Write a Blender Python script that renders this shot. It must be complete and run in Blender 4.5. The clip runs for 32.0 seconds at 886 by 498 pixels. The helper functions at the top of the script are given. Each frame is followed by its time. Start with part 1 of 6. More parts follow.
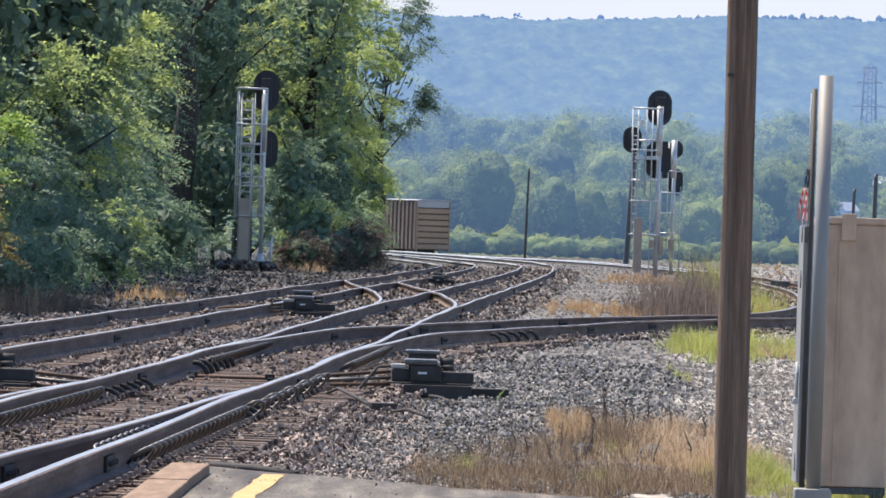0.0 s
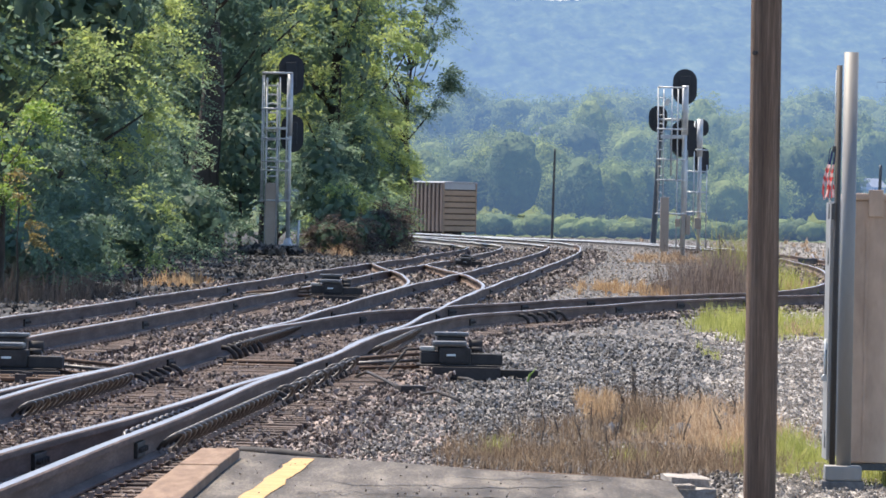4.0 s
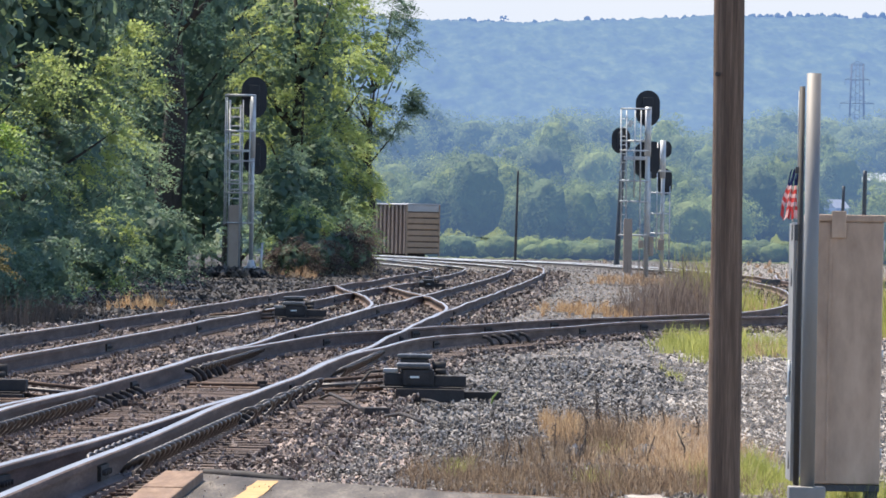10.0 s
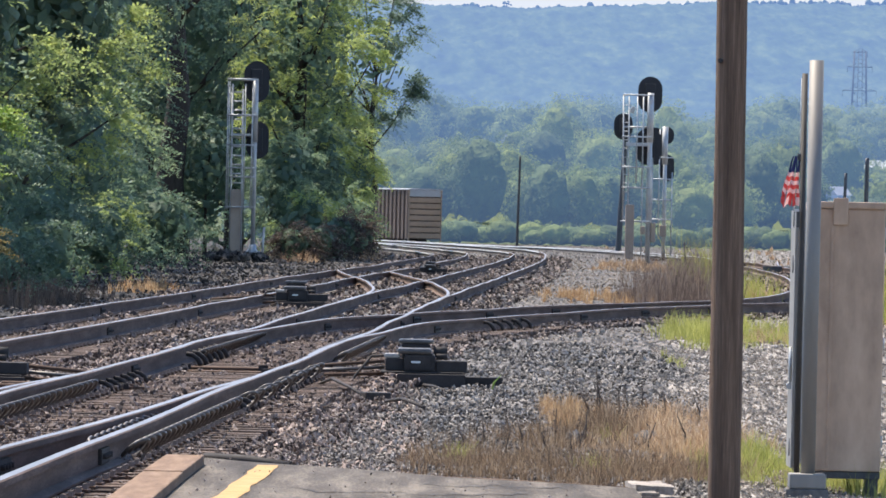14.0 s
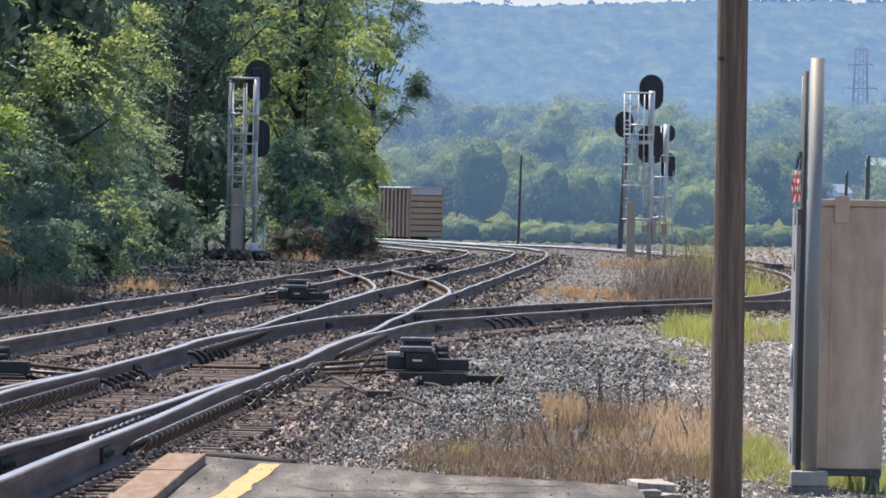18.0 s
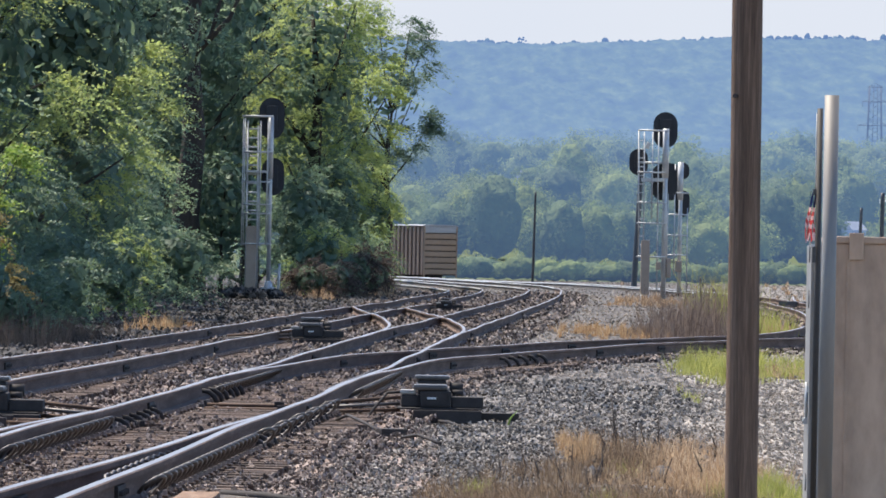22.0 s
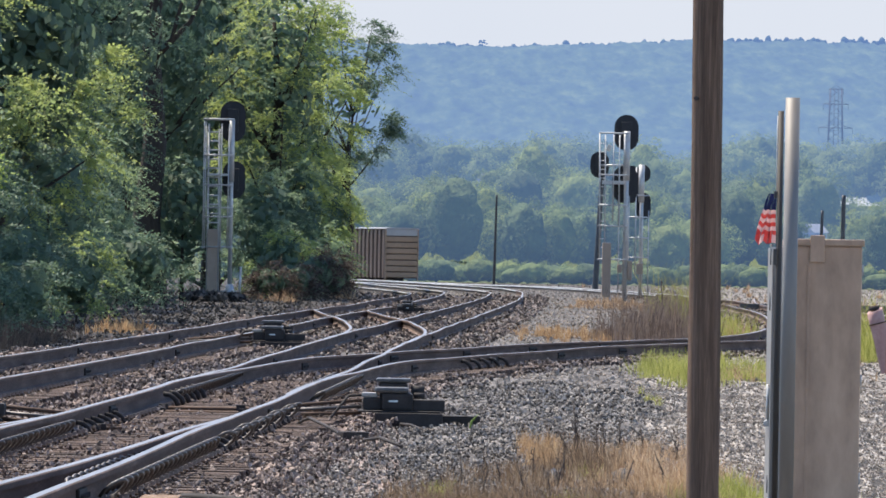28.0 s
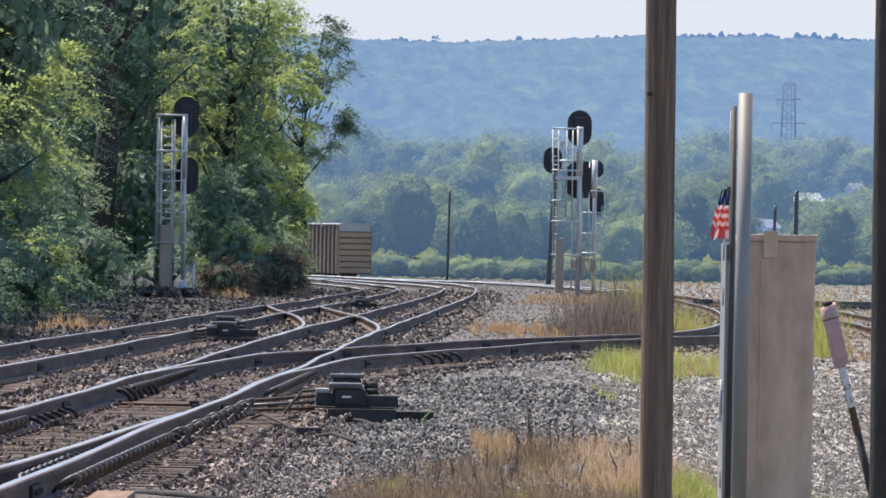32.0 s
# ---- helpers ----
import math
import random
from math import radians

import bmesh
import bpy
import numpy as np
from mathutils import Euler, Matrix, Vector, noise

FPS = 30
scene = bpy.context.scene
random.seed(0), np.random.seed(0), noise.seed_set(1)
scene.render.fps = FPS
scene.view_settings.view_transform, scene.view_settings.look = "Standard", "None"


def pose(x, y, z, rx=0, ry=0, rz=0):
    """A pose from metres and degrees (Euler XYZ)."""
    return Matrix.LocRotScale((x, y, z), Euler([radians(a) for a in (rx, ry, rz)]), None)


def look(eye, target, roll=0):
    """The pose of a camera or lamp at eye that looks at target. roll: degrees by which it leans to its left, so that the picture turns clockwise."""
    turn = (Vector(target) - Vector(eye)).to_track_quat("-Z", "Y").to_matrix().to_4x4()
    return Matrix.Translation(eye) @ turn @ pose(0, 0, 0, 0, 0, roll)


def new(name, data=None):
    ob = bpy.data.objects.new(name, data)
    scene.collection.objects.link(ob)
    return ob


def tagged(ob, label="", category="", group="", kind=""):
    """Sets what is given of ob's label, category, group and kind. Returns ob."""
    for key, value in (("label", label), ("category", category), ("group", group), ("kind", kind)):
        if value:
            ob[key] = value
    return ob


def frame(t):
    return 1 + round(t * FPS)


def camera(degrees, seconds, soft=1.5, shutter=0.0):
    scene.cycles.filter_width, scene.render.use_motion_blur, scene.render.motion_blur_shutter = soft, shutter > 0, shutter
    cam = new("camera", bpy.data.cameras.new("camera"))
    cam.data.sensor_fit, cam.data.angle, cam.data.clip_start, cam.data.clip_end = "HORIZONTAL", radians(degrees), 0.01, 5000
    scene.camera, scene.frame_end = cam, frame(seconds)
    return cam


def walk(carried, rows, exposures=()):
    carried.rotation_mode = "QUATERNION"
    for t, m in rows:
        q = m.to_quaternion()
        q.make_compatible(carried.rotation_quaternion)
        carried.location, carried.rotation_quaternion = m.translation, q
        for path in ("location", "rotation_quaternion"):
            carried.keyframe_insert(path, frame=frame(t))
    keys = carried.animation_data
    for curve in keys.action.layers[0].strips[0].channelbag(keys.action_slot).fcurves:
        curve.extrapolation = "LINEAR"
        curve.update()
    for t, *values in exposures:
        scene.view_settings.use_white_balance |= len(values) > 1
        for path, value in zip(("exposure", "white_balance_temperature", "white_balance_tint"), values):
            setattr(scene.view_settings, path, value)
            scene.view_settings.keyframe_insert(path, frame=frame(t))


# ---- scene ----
# A hand-held long-lens view down a railroad junction: the eye stands still and only turns.
cam = camera(7.800, 32.0, soft=1.7)
EYE = (0.0, 0.0, 1.35)
ROWS = [
    (0.0, -0.0801, -0.1185, -1.903),
    (0.5, -0.0758, -0.0820, -1.709),
    (1.0, -0.1180, -0.0923, -1.697),
    (1.5, -0.0557, -0.1885, -1.664),
    (2.0, 0.0299, -0.2884, -1.654),
    (2.5, 0.0894, -0.3434, -1.557),
    (3.0, 0.1650, -0.3574, -1.483),
    (3.5, 0.1637, -0.3063, -1.276),
    (5.5, 0.1341, -0.2558, -0.972),
    (6.0, 0.0036, -0.2143, -0.950),
    (6.5, -0.1229, -0.1856, -1.003),
    (7.0, -0.1862, -0.1778, -1.019),
    (7.5, -0.2226, -0.1653, -1.058),
    (8.0, -0.2096, -0.1495, -1.049),
    (8.5, -0.1929, -0.1238, -0.941),
    (9.0, -0.2165, -0.0833, -0.818),
    (9.5, -0.2034, -0.0742, -0.906),
    (10.0, -0.1675, -0.0842, -0.977),
    (10.5, -0.1598, -0.0889, -1.060),
    (11.0, -0.2031, -0.0841, -1.075),
    (11.5, -0.2108, -0.1061, -1.059),
    (12.0, -0.2337, -0.1346, -1.056),
    (12.5, -0.2328, -0.1440, -1.107),
    (13.0, -0.2105, -0.1593, -1.181),
    (13.5, -0.1751, -0.1903, -1.262),
    (14.0, -0.1513, -0.2151, -1.262),
    (14.5, -0.1437, -0.2410, -1.311),
    (16.5, -0.2221, -0.3029, -1.195),
    (17.0, -0.2108, -0.3023, -1.192),
    (17.5, -0.1711, -0.2812, -1.218),
    (18.0, -0.1405, -0.2302, -1.163),
    (18.5, -0.1851, -0.1210, -0.941),
    (19.0, -0.2327, -0.0792, -0.845),
    (19.5, -0.2632, -0.0164, -0.872),
    (20.0, -0.2264, 0.0532, -1.022),
    (20.5, -0.1633, 0.0659, -1.045),
    (21.0, -0.1192, 0.0658, -1.044),
    (21.5, -0.0538, 0.0787, -1.079),
    (22.0, -0.0137, 0.1006, -1.093),
    (22.5, -0.0372, 0.1400, -1.033),
    (23.0, -0.1055, 0.1765, -0.969),
    (23.5, -0.1810, 0.2110, -0.984),
    (24.0, -0.2357, 0.2218, -1.001),
    (24.5, -0.2657, 0.2439, -1.045),
    (26.5, -0.2082, 0.2073, -1.132),
    (27.0, -0.2170, 0.1553, -1.100),
    (27.5, -0.2823, 0.1490, -1.092),
    (28.0, -0.3556, 0.1322, -1.014),
    (28.5, -0.4325, 0.1193, -0.974),
    (29.0, -0.4893, 0.1118, -1.004),
    (29.5, -0.5275, 0.0863, -1.019),
    (30.0, -0.5722, 0.0828, -1.001),
    (30.5, -0.6296, 0.0678, -0.985),
    (31.0, -0.7014, 0.0444, -0.917),
    (31.5, -0.7501, 0.0460, -0.930),
    (32.0, -0.7680, 0.1006, -0.971),
]
walk(cam, [(t, pose(*EYE, 90 + pitch, roll, yaw)) for t, yaw, pitch, roll in ROWS],
     exposures=[(0.0, 1.25), (1.0, 1.17), (2.0, 1.27), (3.0, 1.31), (6.0, 1.34), (7.0, 1.37), (9.0, 1.31), (10.0, 1.23), (12.0, 1.17), (17.0, 1.19), (21.0, 1.09), (23.0, 1.05), (24.0, 0.94), (26.7, 0.75), (27.0, 0.75), (27.5, 0.92), (28.0, 1.05), (30.0, 1.13), (32.0, 1.10)])

# ---- world, sun ----
SUN_AZ, SUN_EL = radians(-42), radians(61)      # a little left of straight ahead, high
world = bpy.data.worlds.new("sky")
scene.world = world
world.use_nodes = True
wn = world.node_tree.nodes
sky = wn.new("ShaderNodeTexSky")
sky.sky_type, sky.sun_disc = "NISHITA", False
sky.sun_elevation, sky.sun_rotation = SUN_EL, SUN_AZ
sky.air_density, sky.dust_density, sky.ozone_density = 0.9, 0.0, 4.0
sky.altitude = 900
wn["Background"].inputs["Strength"].default_value = 0.15
world.node_tree.links.new(sky.outputs[0], wn["Background"].inputs["Color"])
sun = new("sun", bpy.data.lights.new("sun", "SUN"))
sun.data.energy, sun.data.angle, sun.data.color = 5.2, radians(0.6), (1.0, 0.92, 0.80)
sun.matrix_world = look((0, 0, 0), (-math.sin(SUN_AZ) * math.cos(SUN_EL), -math.cos(SUN_AZ) * math.cos(SUN_EL), -math.sin(SUN_EL)))


# ---- materials ----
def node(nt, kind, **values):
    n = nt.nodes.new(kind)
    for key, value in values.items():
        if key in n.inputs:
            n.inputs[key].default_value = value
    return n


def ramp(nt, source, stops):
    r = nt.nodes.new("ShaderNodeValToRGB")
    while len(r.color_ramp.elements) < len(stops):
        r.color_ramp.elements.new(0.5)
    for e, (at, c) in zip(r.color_ramp.elements, stops):
        e.position, e.color = at, (*c, 1)
    nt.links.new(source, r.inputs[0])
    return r.outputs[0]


def mat(name, stops, scale=8.0, fine=60.0, rough=0.8, metal=0.0, bump=0.3, bump_m=0.01, stretch=(1, 1, 1), per=None, translucent=0.0, haze=None, spread=0.25, cell=0.0):
    """A surface coloured by two sizes of noise, with fine relief. per: 'island' or 'object' varies piece by piece."""
    m = bpy.data.materials.new(name)
    m.use_nodes = True
    nt = m.node_tree
    b = nt.nodes["Principled BSDF"]
    out = nt.nodes["Material Output"]
    b.inputs["Metallic"].default_value = metal
    if rough > 0.7:
        b.inputs["Specular IOR Level"].default_value = 0.2
    co = nt.nodes.new("ShaderNodeTexCoord")
    mp = node(nt, "ShaderNodeMapping")
    mp.inputs["Scale"].default_value = stretch
    nt.links.new(co.outputs["Object"], mp.inputs["Vector"])
    big = node(nt, "ShaderNodeTexNoise", Scale=scale, Detail=5.0, Roughness=0.62)
    small = node(nt, "ShaderNodeTexNoise", Scale=fine, Detail=4.0, Roughness=0.7)
    for n in (big, small):
        nt.links.new(mp.outputs[0], n.inputs["Vector"])
    mix = nt.nodes.new("ShaderNodeMix")
    mix.data_type = "FLOAT"
    mix.inputs[0].default_value = 0.4
    nt.links.new(big.outputs[0], mix.inputs[2])
    nt.links.new(small.outputs[0], mix.inputs[3])
    value = mix.outputs[0]
    if per:
        if per == "island":
            src = nt.nodes.new("ShaderNodeNewGeometry").outputs["Random Per Island"]
        else:
            src = nt.nodes.new("ShaderNodeObjectInfo").outputs["Random"]
        k = nt.nodes.new("ShaderNodeMath")
        k.operation = "MULTIPLY_ADD"
        k.inputs[1].default_value, k.inputs[2].default_value = spread * 2, -spread
        nt.links.new(src, k.inputs[0])
        add = nt.nodes.new("ShaderNodeMath")
        add.operation = "ADD"
        nt.links.new(value, add.inputs[0])
        nt.links.new(k.outputs[0], add.inputs[1])
        value = add.outputs[0]
    height = small.outputs[0]
    if cell:
        # stone-sized cells, each with its own tone
        vo = node(nt, "ShaderNodeTexVoronoi", Scale=cell)
        nt.links.new(mp.outputs[0], vo.inputs["Vector"])
        tone = nt.nodes.new("ShaderNodeSeparateColor")
        nt.links.new(vo.outputs["Color"], tone.inputs[0])
        add = nt.nodes.new("ShaderNodeMath")
        add.operation = "MULTIPLY_ADD"
        add.inputs[1].default_value = 0.56
        nt.links.new(tone.outputs[0], add.inputs[0])
        low = nt.nodes.new("ShaderNodeMath")
        low.operation = "SUBTRACT"
        low.inputs[1].default_value = 0.28
        nt.links.new(value, low.inputs[0])
        nt.links.new(low.outputs[0], add.inputs[2])
        value = add.outputs[0]
        inv = nt.nodes.new("ShaderNodeMath")
        inv.operation = "SUBTRACT"
        inv.inputs[0].default_value = 1.0
        nt.links.new(vo.outputs["Distance"], inv.inputs[1])
        height = inv.outputs[0]
    col = ramp(nt, value, stops)
    nt.links.new(col, b.inputs["Base Color"])
    rr = nt.nodes.new("ShaderNodeMath")
    rr.operation = "MULTIPLY_ADD"
    rr.inputs[1].default_value, rr.inputs[2].default_value = 0.25, rough - 0.125
    nt.links.new(small.outputs[0], rr.inputs[0])
    nt.links.new(rr.outputs[0], b.inputs["Roughness"])
    if bump:
        bp = node(nt, "ShaderNodeBump", Strength=bump, Distance=bump_m)
        nt.links.new(height, bp.inputs["Height"])
        nt.links.new(bp.outputs[0], b.inputs["Normal"])
    last = b.outputs[0]
    if translucent:
        tr = nt.nodes.new("ShaderNodeBsdfTranslucent")
        nt.links.new(col, tr.inputs["Color"])
        ms = nt.nodes.new("ShaderNodeMixShader")
        ms.inputs[0].default_value = translucent
        nt.links.new(last, ms.inputs[1])
        nt.links.new(tr.outputs[0], ms.inputs[2])
        last = ms.outputs[0]
    if haze:
        # haze put into the colour: an even glow mixed over far surfaces
        em = node(nt, "ShaderNodeEmission", Color=(*haze[1], 1), Strength=haze[2])
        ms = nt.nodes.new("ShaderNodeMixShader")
        ms.inputs[0].default_value = haze[0]
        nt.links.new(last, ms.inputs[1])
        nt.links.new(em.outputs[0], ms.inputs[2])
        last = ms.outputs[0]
    nt.links.new(last, out.inputs["Surface"])
    return m


def two(a, b):
    return [(0.32, a), (0.68, b)]


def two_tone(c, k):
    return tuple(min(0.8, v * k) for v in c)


# shares of painted haze for the wood belts, then its glow colour
WOOD_HAZE = (0.17, 0.225, 0.30, 0.40, 0.515)
HAZE = (0.275, 0.47, 0.92)
GREENS = ((0.215, 0.25, 0.074), (0.162, 0.2, 0.065), (0.12, 0.158, 0.066))
